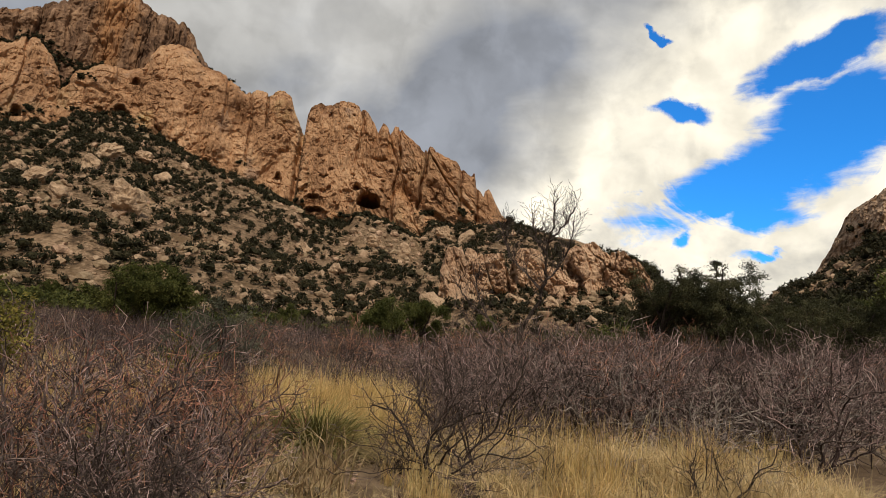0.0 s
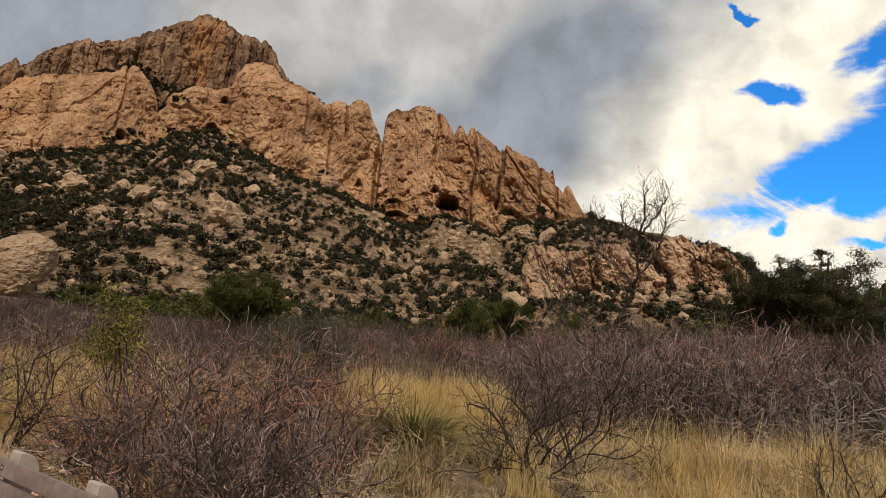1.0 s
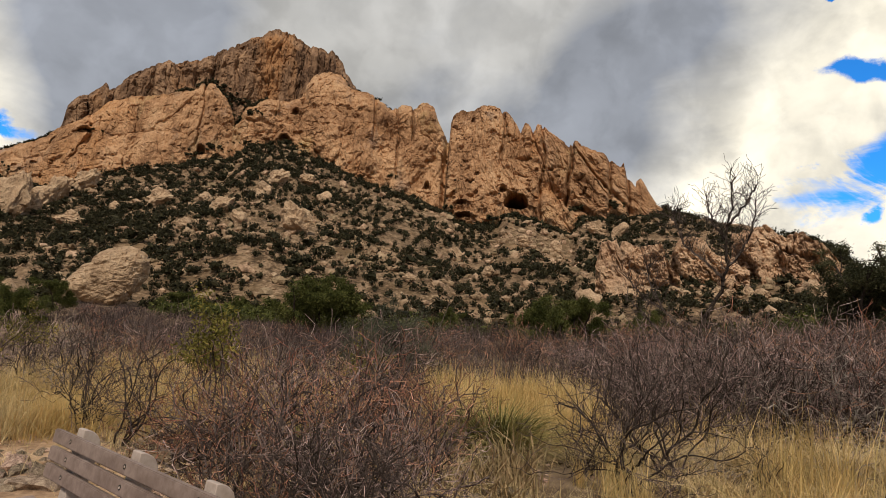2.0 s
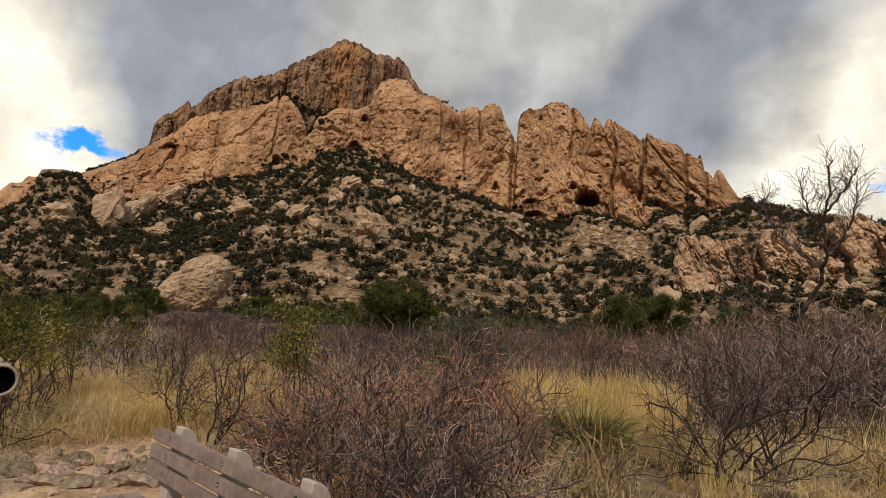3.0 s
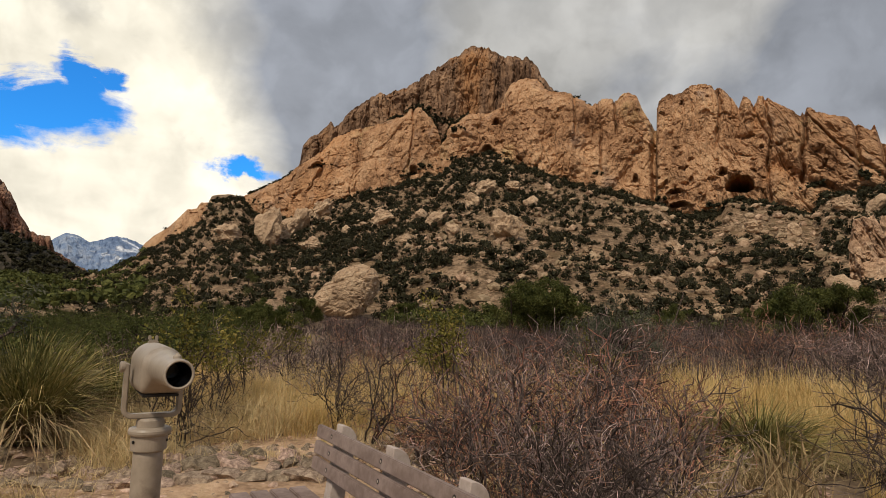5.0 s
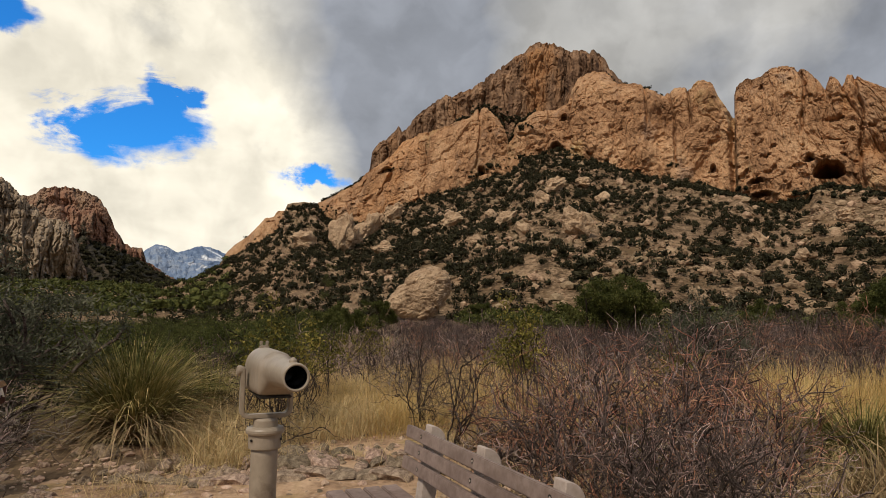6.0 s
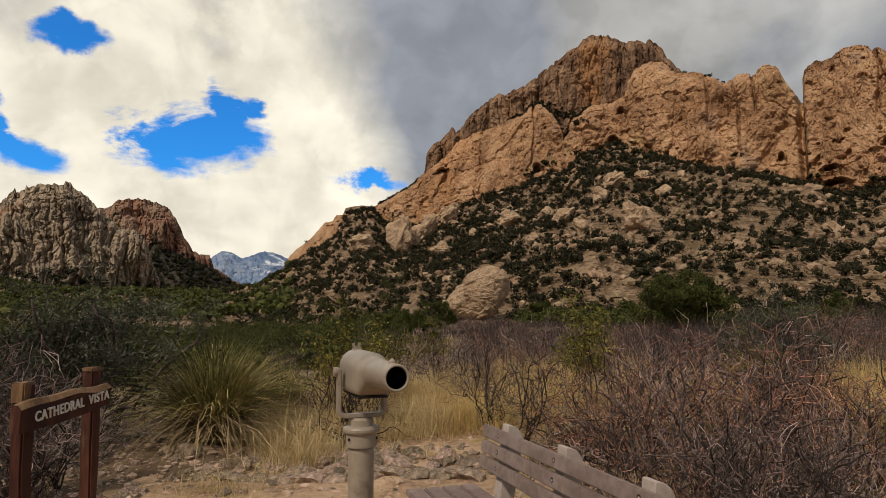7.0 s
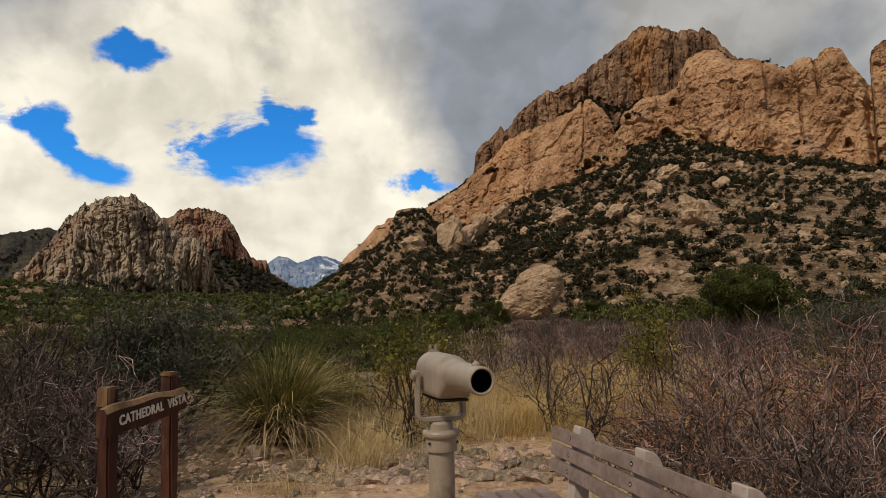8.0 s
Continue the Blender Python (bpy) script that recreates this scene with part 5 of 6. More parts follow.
def bare_shrub(seed, bark, twig, label, stems=9, height=1.7, spread=0.7, depth=3, thick=1.0, split=True, **kw):
    segs, tips = grow(seed, stems, height, spread, depth, r0=0.017 * thick, thin=0.0033 * thick, **kw)
    ob = new("bare_shrub")
    main = segs[:, 8] < 0.5
    if split:
        first = np.where(main)[0]
        cuts = [k for k in range(1, len(first)) if not np.allclose(segs[first[k], :3], segs[first[k - 1], 3:6])]
        for run in np.split(first, cuts):
            part_np("stem", *tubes(segs[run], 5), bark, ob)
    else:
        part_np("stemwork", *tubes(segs[main]), bark, ob)["kind"] = "stuff"
    middle = (segs[:, 8] > 0.5) & (segs[:, 8] < 1.5)
    part_np("branchwork", *tubes(segs[middle]), bark, ob)["kind"] = "stuff"
    part_np("twigwork", *tubes(segs[segs[:, 8] > 1.5]), twig, ob)["kind"] = "stuff"
    ob.location = (0, -400 - seed, -60)
    return tagged(ob, label, "shrub", "bare shrubs")


def stand(ob, x, y, turn=0.0, size=1.0, tall=1.0, first=False, sink=0.02):
    m = Matrix.Translation((x, y, float(ground_z(x, y)) - sink)) @ Matrix.Rotation(turn, 4, "Z")
    got = ob
    if first:
        ob.matrix_basis = m
    else:
        got = copy_thing(ob, m)
    got.scale = (size, size, size * tall)
    return got


class Kind:
    """The first standing is the plant itself, the later ones its copies."""

    def __init__(self, ob):
        self.ob, self.used = ob, False

    def put(self, x, y, turn=None, size=1.0, tall=1.0, label="", **kw):
        turn = RNG.uniform(0, 6.3) if turn is None else turn
        got = stand(self.ob, x, y, turn, size, tall, not self.used, **kw)
        self.used = True
        if label:
            got["label"] = label
        return got


GREY = [Kind(bare_shrub(400 + k, M_BARK, M_TWIG, "leafless grey-brown shrub with tangled purplish twigs", stems=11, height=1.5, spread=0.8, kids=0.42, wiggle=0.28, step=0.10, fork=0.82, thick=1.0)) for k in range(4)]
GREY.append(GREY[0])
RED = [Kind(bare_shrub(420 + k, M_BARK, M_REDTWIG, "leafless shrub with fine reddish brown twigs", stems=13, height=1.2, spread=0.95, kids=0.43, wiggle=0.31, step=0.085, fork=0.82, thick=0.80)) for k in range(3)]
PALE = [Kind(bare_shrub(440 + k, M_PALETWIG, M_PALETWIG, "leafless shrub with pale grey tangled twigs", stems=9, height=1.3, spread=1.1, kids=0.46, wiggle=0.32, thick=0.9, step=0.085, fork=0.85)) for k in range(2)]
DARK = [Kind(bare_shrub(450 + k, M_DARKBARK, M_BARK, "leafless upright shrub with dark crooked stems", stems=7, height=1.7, spread=0.42, kids=0.42, wiggle=0.26, thick=1.0, step=0.09, fork=0.8, angle=(35, 70))) for k in range(3)]
VASE = [Kind(bare_shrub(455 + k, M_DARKBARK, M_BARK, "open leafless shrub with a few stout dark crooked stems", stems=6, height=1.85, spread=0.40, kids=0.48, wiggle=0.27, thick=1.0, step=0.10, fork=0.76, angle=(25, 60), up=0.08)) for k in range(2)]
FAR = [Kind(bare_shrub(460 + k, M_BARK, M_TWIG if k % 3 else M_REDTWIG, "leafless purplish brown shrub in the thicket", stems=13, height=2.3, spread=0.55, depth=3, kids=0.46, step=0.15, wiggle=0.30, fork=0.8, thick=1.15, split=False)) for k in range(4)]


def at(az, r):
    x, y = plan(az, r)
    return float(x), float(y)


# the thicket behind the bench and round the lookout
for az, r, kind, size in ((9.5, 8.4, DARK[0], 0.80), (6.6, 7.6, DARK[1], 0.80), (4.2, 8.0, PALE[0], 0.72), (1.8, 7.0, RED[0], 0.85), (-0.8, 7.2, RED[2], 0.95), (-3.0, 6.2, RED[1], 1.1), (-6.0, 7.2, GREY[0], 1.1),
                          (-8.5, 5.9, RED[1], 1.18), (-10.5, 7.0, RED[2], 1.3), (-13.5, 6.0, RED[0], 1.12), (-15.5, 7.4, RED[0], 1.28), (-17.0, 5.6, RED[2], 1.0), (-4.5, 5.0, GREY[2], 0.75), (-11.0, 4.7, DARK[0], 0.6),
                          (-19.5, 4.6, GREY[1], 0.66), (-14.5, 4.2, DARK[1], 0.55), (-18.0, 6.3, RED[0], 0.9), (-16.0, 8.6, RED[1], 1.0), (-19.8, 7.0, RED[2], 0.85), (-20.2, 9.0, RED[1], 1.0), (-19.5, 6.0, GREY[2], 0.6), (-12.0, 5.2, GREY[1], 0.8), (-9.8, 4.3, DARK[2], 0.52), (-5.0, 9.4, GREY[3], 1.1), (-9.5, 9.6, RED[0], 1.2), (-13.0, 9.4, GREY[2], 1.1),
                          (-7.2, 4.6, RED[0], 0.7), (-14.5, 4.6, GREY[3], 0.7), (-2.2, 4.9, RED[2], 0.65), (11.5, 11.5, DARK[1], 0.7)):
    kind.put(*at(az, r), size=size)
# to the right of the grass
for az, r, kind, size in ((-36.8, 6.6, VASE[0], 0.86), (-39.4, 7.2, VASE[1], 0.95), (-33.4, 7.2, VASE[1], 0.62), (-40.5, 9.0, GREY[1], 1.0), (-60.4, 6.8, VASE[1], 0.52),
                          (-43.0, 7.2, PALE[1], 0.42), (-47.5, 6.6, DARK[1], 0.34), (-52.0, 7.4, PALE[0], 0.40), (-55.5, 6.0, DARK[2], 0.32), (-62.0, 7.8, PALE[1], 0.45), (-45.5, 8.4, DARK[0], 0.45), (-40.5, 6.2, GREY[2], 0.35), (-50.0, 8.8, GREY[1], 0.5), (-57.0, 8.8, GREY[2], 0.5), (-36.5, 10.8, GREY[3], 1.1), (-62.5, 11.0, GREY[0], 1.2), (-49.8, 11.0, PALE[0], 1.25), (-55.0, 11.5, GREY[0], 1.1), (-44.5, 10.8, GREY[3], 1.1), (-41.5, 9.6, DARK[2], 0.95),
                          (-47.0, 10.2, DARK[0], 0.9), (-52.5, 10.4, GREY[2], 0.95), (-58.5, 10.8, DARK[1], 1.0), (-65.0, 10.0, GREY[1], 1.1), (-50.3, 10.4, PALE[1], 1.25), (-61.0, 10.6, PALE[0], 1.25), (-46.0, 11.4, PALE[0], 1.2), (-54.0, 12.6, PALE[1], 1.3), (-64.0, 11.8, PALE[1], 1.35), (-58.0, 9.4, PALE[0], 0.95)):
    kind.put(*at(az, r), size=size)
# beside and behind the sign and telescope
for az, r, kind, size in ((22.6, 7.7, DARK[2], 0.72), (24.0, 8.4, DARK[0], 0.75), (20.6, 9.3, DARK[1], 0.7), (44.6, 6.6, DARK[1], 0.66), (47.5, 6.2, GREY[2], 0.80), (51.0, 6.4, DARK[0], 0.88), (54.5, 6.2, DARK[1], 0.95), (57.5, 6.6, DARK[2], 1.0),
                          (52.5, 8.0, DARK[2], 1.0), (48.5, 7.4, GREY[3], 0.85), (56.0, 5.4, DARK[0], 0.9), (46.0, 7.6, PALE[1], 0.85), (26.5, 11.5, DARK[2], 0.70), (16.0, 12.0, GREY[1], 0.9), (29.5, 12.5, GREY[0], 0.9), (19.0, 13.5, GREY[3], 1.0)):
    kind.put(*at(az, r), size=size)
MID = [Kind(bare_shrub(470 + k, M_DARKBARK if k else M_BARK, M_TWIG, "leafless shrub with dark stems and fine grey twigs", stems=9, height=1.9, spread=0.5, kids=0.5, step=0.13, wiggle=0.27, fork=0.8, thick=1.1)) for k in range(3)]
for k in range(40):
    az = RNG.uniform(-69, -34)
    MID[k % 3].put(*at(az, RNG.uniform(10.8, 17)), size=RNG.uniform(0.75, 1.15))
# the wide grey-brown thicket across the flat
count = 0
while count < 105:
    az, r = RNG.uniform(-70, 13), 10.5 + 40 * RNG.random() ** 1.25
    if -33 < az < -17 and r < 13.5 + 2 * RNG.random():
        continue
    if az > -12 and r < (18 if az > -4 else 13):
        continue
    FAR[int(RNG.integers(0, 4))].put(*at(az, r), size=RNG.uniform(0.72, 1.08) * (0.92 if az > -30 else 1.05), tall=RNG.uniform(0.65, 1.3) * (0.55 if az > -12 else 0.72 if az > -30 else 0.84))
    count += 1
for az, r in ((-40.7, 12.5),):                           # the tall bare sapling
    segs = []
    limbs = (((0, 0, 0), (0.03, 0, 0.9), (-0.02, 0, 1.45), (0.12, 0.02, 1.9), (0.42, 0, 2.45), (0.50, 0.03, 3.0), (0.47, 0, 3.55), (0.56, 0, 4.1), (0.60, 0.02, 4.75)),
             ((-0.02, 0, 1.4), (-0.30, 0.1, 1.72), (-0.62, 0.05, 2.05), (-0.88, 0.1, 2.6), (-0.95, 0.1, 3.0)), ((0.0, 0, 1.25), (-0.5, -0.2, 1.45), (-0.95, -0.3, 1.95), (-1.25, -0.3, 2.2)),
             ((0.02, 0, 1.3), (0.35, 0.2, 1.5), (0.75, 0.3, 1.42), (1.15, 0.3, 1.75)), ((0.46, 0, 2.7), (0.1, -0.1, 3.05), (-0.25, -0.1, 3.35), (-0.42, 0, 3.85), (-0.5, 0, 4.1)), ((0.48, 0, 2.9), (0.78, 0.1, 3.3), (0.95, 0.1, 3.8), (1.0, 0.1, 4.3)),
             ((0.47, 0, 3.5), (0.22, 0.1, 3.9), (0.12, 0.1, 4.4)), ((0.5, 0, 3.75), (0.8, -0.1, 4.15), (0.98, -0.1, 4.55)), ((-0.62, 0.05, 2.05), (-0.95, 0, 2.25), (-1.3, 0, 2.7)))
    kinks = np.random.default_rng(482)
    for k, limb in enumerate(limbs):
        r0, r1 = (0.072, 0.014) if k == 0 else (0.034, 0.009)
        steps = 5 * (len(limb) - 1)
        u = np.linspace(0, len(limb) - 1, steps + 1)
        line = np.stack([np.interp(u, np.arange(len(limb)), np.array(limb)[:, c]) for c in range(3)], -1) + kinks.normal(size=(steps + 1, 3)) * 0.014
        rad = r0 + (r1 - r0) * (u / u[-1]) ** 0.7
        segs += [(*line[q], *line[q + 1], rad[q], rad[q + 1], 0 if k == 0 else 1) for q in range(steps)]
        for q in range(int(steps * (0.45 if k == 0 else 0.25)), steps + 1):
            for _ in range(4 if line[q, 2] > 2.6 else 2):
                twig, _t = grow(int(kinks.integers(1, 10 ** 6)), 1, kinks.uniform(0.30, 0.62), 0.9, 2, step=0.075, wiggle=0.20, kids=0.42, r0=0.0072, thin=0.0036, up=0.05, base_r=0.0, angle=(25, 55), fork=0.75)
                swing = kinks.uniform(0, 6.283)
                c, k2 = math.cos(swing), math.sin(swing)
                tip = np.array([[c, k2 * 0.5, k2 * 0.85], [-k2, c * 0.5, c * 0.85], [0, -0.85, 0.5]]) if kinks.random() < 0.45 else np.eye(3)
                twig[:, :3] = twig[:, :3] @ tip + line[q]
                twig[:, 3:6] = twig[:, 3:6] @ tip + line[q]
                twig[:, 8] += 1
                segs += [tuple(row) for row in twig]
    segs = np.array(segs)
    tree = new("bare_tree")
    part_np("trunk", *tubes(segs[segs[:, 8] < 0.5], 6), M_DARKBARK, tree)
    part_np("branchwork", *tubes(segs[segs[:, 8] > 0.5]), M_BARK, tree)["kind"] = "stuff"
    stand(tree, *at(az, r), turn=radians(az), size=0.97, tall=0.96, first=True)
    tagged(tree, "tall leafless sapling rising out of the thicket", "tree")
segs, tips = grow(488, 1, 1.9, 0.1, 1, step=0.14, wiggle=0.05, kids=0.0, r0=0.009, thin=0.004, trunk=0.02, up=0.0)
stalk = new("flower_stalk")
part_np("stem", *tubes(segs, 5), M_BARK, stalk)
stand(stalk, *at(-16.6, 8.2), first=True)
stalk.location.z += 0.55
stalk.rotation_euler = (0.15, 0.42, 0)
tagged(stalk, "dry brown flower stalk leaning out of a shrub", "stalk")


def leafy_plant(name, seed, height, width, count, size, leaf, bark, label, category, group="", stems=1, trunk=0.12, depth=3, step=None, spread=0.5, long=1.6, r0=None, low=0.25, puff=0.09, up=0.04):
    """A tree or bush: trunk and limbs, and a crown of leaves gathered about the tips."""
    g = np.random.default_rng(seed)
    segs, tips = grow(seed, stems, height * 0.8, spread, depth, step=step or height / 16, wiggle=0.20, kids=0.5, r0=r0 or height * 0.022, thin=height * 0.002, trunk=trunk if stems == 1 else None, up=up, base_r=0.08 * height / 3, angle=(35, 80))
    ends = np.concatenate([tips, segs[segs[:, 8] >= 1.5][:, 3:6]])
    ends = ends[ends[:, 2] > low * height]
    span = np.array([width / 2 / max(0.3, np.percentile(np.abs(ends[:, 0]), 95)), width / 2 / max(0.3, np.percentile(np.abs(ends[:, 1]), 95)), height * 0.96 / max(0.3, np.percentile(ends[:, 2], 98))])
    segs[:, :3] *= span
    segs[:, 3:6] *= span
    ends = ends * span
    ob = new(name)
    part_np("trunk", *tubes(segs[segs[:, 8] < 0.5], 6), bark, ob)
    part_np("limbwork", *tubes(segs[segs[:, 8] > 0.5]), bark, ob)["kind"] = "stuff"
    pick = ends[g.integers(0, len(ends), count)] + g.normal(size=(count, 3)) * height * puff * np.array([1, 1, 0.7])
    pick = pick[pick[:, 2] > 0.12 * height]
    part_np("crown", *(leaves if size < 0.06 else slivers)(pick, size, g, long=long), leaf, ob)["kind"] = "stuff"
    ob.location = (0, -500 - seed, -60)
    return tagged(ob, label, category, group)


OAKS = [Kind(leafy_plant("evergreen_oak", 500 + k, 4.2, 4.6, 27000, 0.085, M_OAK, M_DARKBARK, "dark green evergreen oak with a dense rounded crown", "tree", "oaks in the valley", stems=2 + k, low=0.10, puff=0.055)) for k in range(3)]
VALLEY = [Kind(leafy_plant("scrub_oak", 510 + k, 3.4, 4.4, 2400, 0.09, M_OAK, M_DARKBARK, "dark green scrub oak on the valley floor", "tree", "oaks in the valley", stems=3, depth=2, low=0.1, puff=0.085)) for k in range(3)]
AIRY = [Kind(leafy_plant("evergreen_oak", 540 + k, 5.2, 5.0, 24000, 0.060, M_DARKLEAF, M_DARKBARK, "tall dark oak with an uneven crown", "tree", "oaks above the thicket", stems=3, depth=3, low=0.10, puff=0.036)) for k in range(2)]
LEAFY = [Kind(leafy_plant("leafy_shrub", 520 + k, 2.1, 1.0, 1500, 0.034, M_YELLOWLEAF, M_DARKBARK, "sparse shrub with yellow-green leaves on dark stems", "shrub", "leafy shrubs", stems=4, low=0.35, spread=0.35, long=2.0, puff=0.05, r0=0.020)) for k in range(2)]
CEDAR = Kind(leafy_plant("juniper_bush", 530, 2.5, 2.6, 15000, 0.022, M_JUNIPER, M_BARK, "grey-green juniper bush with fine dense foliage", "bush", "", stems=9, low=0.05, spread=0.6, long=3.6, puff=0.045))


def conifer(seed, height, width, label):
    """A straight trunk with whorls of level boughs, each a flat spray of short needles."""
    g = np.random.default_rng(seed)
    ob = new("conifer")
    steps = np.linspace(0, 1, 14)
    line = np.stack([0.12 * np.sin(steps * 5), 0.1 * np.cos(steps * 4), steps * height], -1)
    rad = 0.022 * height * (1 - 0.92 * steps)
    part_np("trunk", *tubes(np.concatenate([line[:-1], line[1:], rad[:-1, None], rad[1:, None], np.zeros((13, 1))], 1), 6), M_DARKBARK, ob)
    limbs, tufts = [], []
    for k in range(60):
        s = 0.10 + 0.88 * g.random() ** 1.35
        a = g.uniform(0, 6.283)
        long = width / 2 * (1.08 - s) ** 0.75 * g.uniform(0.55, 1.15)
        p = np.array([0.12 * math.sin(s * 5), 0.1 * math.cos(s * 4), s * height])
        for m in range(6):
            q = p + np.array([math.cos(a), math.sin(a), 0.10 - 0.03 * m + 0.12 * g.normal()]) * long / 6
            limbs.append((*p, *q, 0.035 * (1 - m / 7), 0.035 * (1 - (m + 1) / 7), 1))
            tufts.append(q[None] + g.normal(size=(int(26 - 16 * s), 3)) * np.array([0.27, 0.27, 0.10]) * (0.6 + 0.12 * m) * (1.15 - 0.8 * s))
            p = q
    part_np("limbwork", *tubes(np.array(limbs)), M_DARKBARK, ob)["kind"] = "stuff"
    part_np("crown", *slivers(np.concatenate(tufts), 0.05, g, 0.2, 4.2), M_DARKLEAF, ob)["kind"] = "stuff"
    ob.location = (0, -500 - seed, -60)
    return tagged(ob, label, "tree", "conifers")


PINE = [Kind(conifer(535 + k, 7.4, 4.2, "dark conifer with level tiers of boughs above the thicket")) for k in range(2)]

for az, r, size in ((-4.1, 42, 0.92), (-6.5, 43, 0.98), (-28.0, 46, 0.86), (-29.6, 47, 0.84), (16.6, 40, 0.50), (18.8, 42, 0.52), (-17.5, 60, 0.6), (-25.0, 70, 0.7), (-18.0, 76, 0.6), (6.0, 70, 0.6), (14.5, 66, 0.65), (1.0, 80, 0.6), (-36.0, 70, 0.8), (18.5, 70, 0.7)):
    OAKS[int(RNG.integers(0, 3))].put(*at(az, r), size=size)
for az, r, size in ((-50.9, 48, 1.12), (-52.6, 49, 1.24), (-54.3, 48, 1.22), (-49.8, 50, 0.85), (-55.6, 50, 1.12), (-56.6, 51, 0.85)):
    AIRY[int(RNG.integers(0, 2))].put(*at(az, r), size=size)
PINE[0].put(*at(-55.5, 49), size=0.98, tall=1.0)
PINE[1].put(*at(-58.0, 54), size=0.6)
for az, r, size in ((-60.4, 46, 0.80), (-61.6, 44, 0.86), (-63.2, 42, 0.88), (-65.0, 40, 0.80), (-61.6, 36, 0.55), (-63.8, 34, 0.6), (-66.2, 36, 0.7), (-68.0, 38, 0.85)):
    AIRY[int(RNG.integers(0, 2))].put(*at(az, r), size=size, label="dark half bare tree below the rocky hill")
for az, r, size in ((-65.4, 44, 0.95), (-67.6, 44, 1.15), (-71, 40, 1.5)):
    OAKS[int(RNG.integers(0, 3))].put(*at(az, r), size=size, label="dark green evergreen oak at the foot of the rocky hill")
count = 0
while count < 120:
    az, r = RNG.uniform(19, 60), 26 + 180 * RNG.random() ** 1.7
    if az > 36 and r < 60:
        continue
    VALLEY[int(RNG.integers(0, 3))].put(*at(az, r), size=RNG.uniform(0.5, 0.85) * (0.75 + r / 330))
    count += 1
for az, r, size, tall in ((18.4, 10.2, 0.66, 1.05), (21.9, 8.1, 0.80, 1.05), (0.6, 9.2, 0.85, 1.0), (1.8, 10.8, 0.66, 1.0), (14.8, 13.6, 0.7, 1.0), (-12.8, 11.0, 0.7, 0.9)):
    LEAFY[int(RNG.integers(0, 2))].put(*at(az, r), size=size, tall=tall)
CEDAR.put(*at(41.6, 9.0), size=0.82, tall=1.0)
CEDAR.put(*at(44.6, 9.8), size=0.80, tall=0.9)
for az, r, kind, size in ((47.0, 8.2, GREY[1], 0.95), (49.6, 8.8, DARK[1], 1.0), (52.0, 9.4, GREY[2], 1.1), (54.5, 9.0, DARK[0], 1.1), (49.0, 10.4, PALE[0], 1.15), (57.0, 9.6, GREY[0], 1.3), (43.4, 8.0, PALE[1], 0.6),
                          (4.0, 11.5, RED[0], 0.9), (6.5, 12.5, PALE[1], 0.9), (9.0, 11.8, RED[2], 0.85), (11.5, 13.5, GREY[1], 0.9), (7.5, 14.5, RED[1], 1.0), (12.8, 11.0, PALE[0], 0.7), (2.0, 13.0, RED[1], 1.0), (14.5, 15.0, GREY[2], 0.9),
                          (10.0, 16.5, RED[0], 1.1), (5.0, 17.0, GREY[3], 1.1), (0.0, 15.5, RED[2], 1.1), (13.5, 18.0, PALE[1], 1.0), (-2.5, 12.5, RED[0], 1.05), (-5.5, 13.0, PALE[0], 1.0)):
    kind.put(*at(az, r), size=size)
CEDAR.put(*at(-14.0, 13.5), size=0.75, tall=0.95)


def blades(base, height, lean, g, width=0.006, segs=3, droop=0.5):
    """Arching strips that taper to a point. lean: where each one's tip goes, in parts of its height."""
    n = len(base)
    side = np.stack([-lean[:, 1], lean[:, 0], np.zeros(n)], -1)
    side /= np.linalg.norm(side, axis=1, keepdims=True) + 1e-9
    side = side + g.normal(size=(n, 3)) * 0.3
    rows = []
    for k in range(segs + 1):
        s = k / segs
        c = base + np.stack([lean[:, 0] * s ** 1.5 * height, lean[:, 1] * s ** 1.5 * height, height * (s - droop * np.hypot(lean[:, 0], lean[:, 1]) * s ** 2.6)], -1)
        w = width * (1 - 0.88 * s ** 1.5)
        rows += [c - side * w[:, None] / 2 if np.ndim(w) else c - side * w / 2, c + side * w[:, None] / 2 if np.ndim(w) else c + side * w / 2]
    V = np.stack(rows, 1)
    m = 2 * (segs + 1)
    base_i = np.arange(n)[:, None] * m
    F = np.concatenate([base_i + np.array([[2 * k, 2 * k + 1, 2 * k + 3, 2 * k + 2]]) for k in range(segs)], 0)
    return V.reshape(-1, 3), F


def bear_grass(seed, height, spread, count, label):
    g = np.random.default_rng(seed)
    ob = new("bear_grass")
    # the last set, short dark blades, paints the shaded gaps in the clump's heart
    for name, share, mat, tall, flop in (("green_blades", 0.62, M_BLADE, 1.0, 1.05), ("dead_blades", 0.34, M_DEADBLADE, 0.70, 1.8), ("old_leaf_base", 0.40, M_LITTER_AND_SHADE, 0.50, 0.9)):
        n = int(count * share)
        a = g.uniform(0, 6.283, n)
        rad = np.sqrt(g.random(n)) * 0.22 * spread
        base = np.stack([np.cos(a) * rad, np.sin(a) * rad, np.full(n, -0.02)], -1)
        out = (0.15 + 0.95 * rad / (0.22 * spread) * g.uniform(0.3, 1.3, n)) * flop * spread
        b = a + g.normal(size=n) * 0.9
        lean = np.stack([np.cos(b) * out, np.sin(b) * out], -1) * 0.75
        part_np(name, *blades(base, height * tall * g.uniform(0.55, 1.15, n), lean, g, width=0.012, segs=5, droop=0.60 if mat is M_BLADE else 0.68), mat, ob, "dry drooping dead leaves" if mat is M_DEADBLADE else "")["kind"] = "stuff"
    return tagged(ob, label, "bear grass", "bear grass clumps")


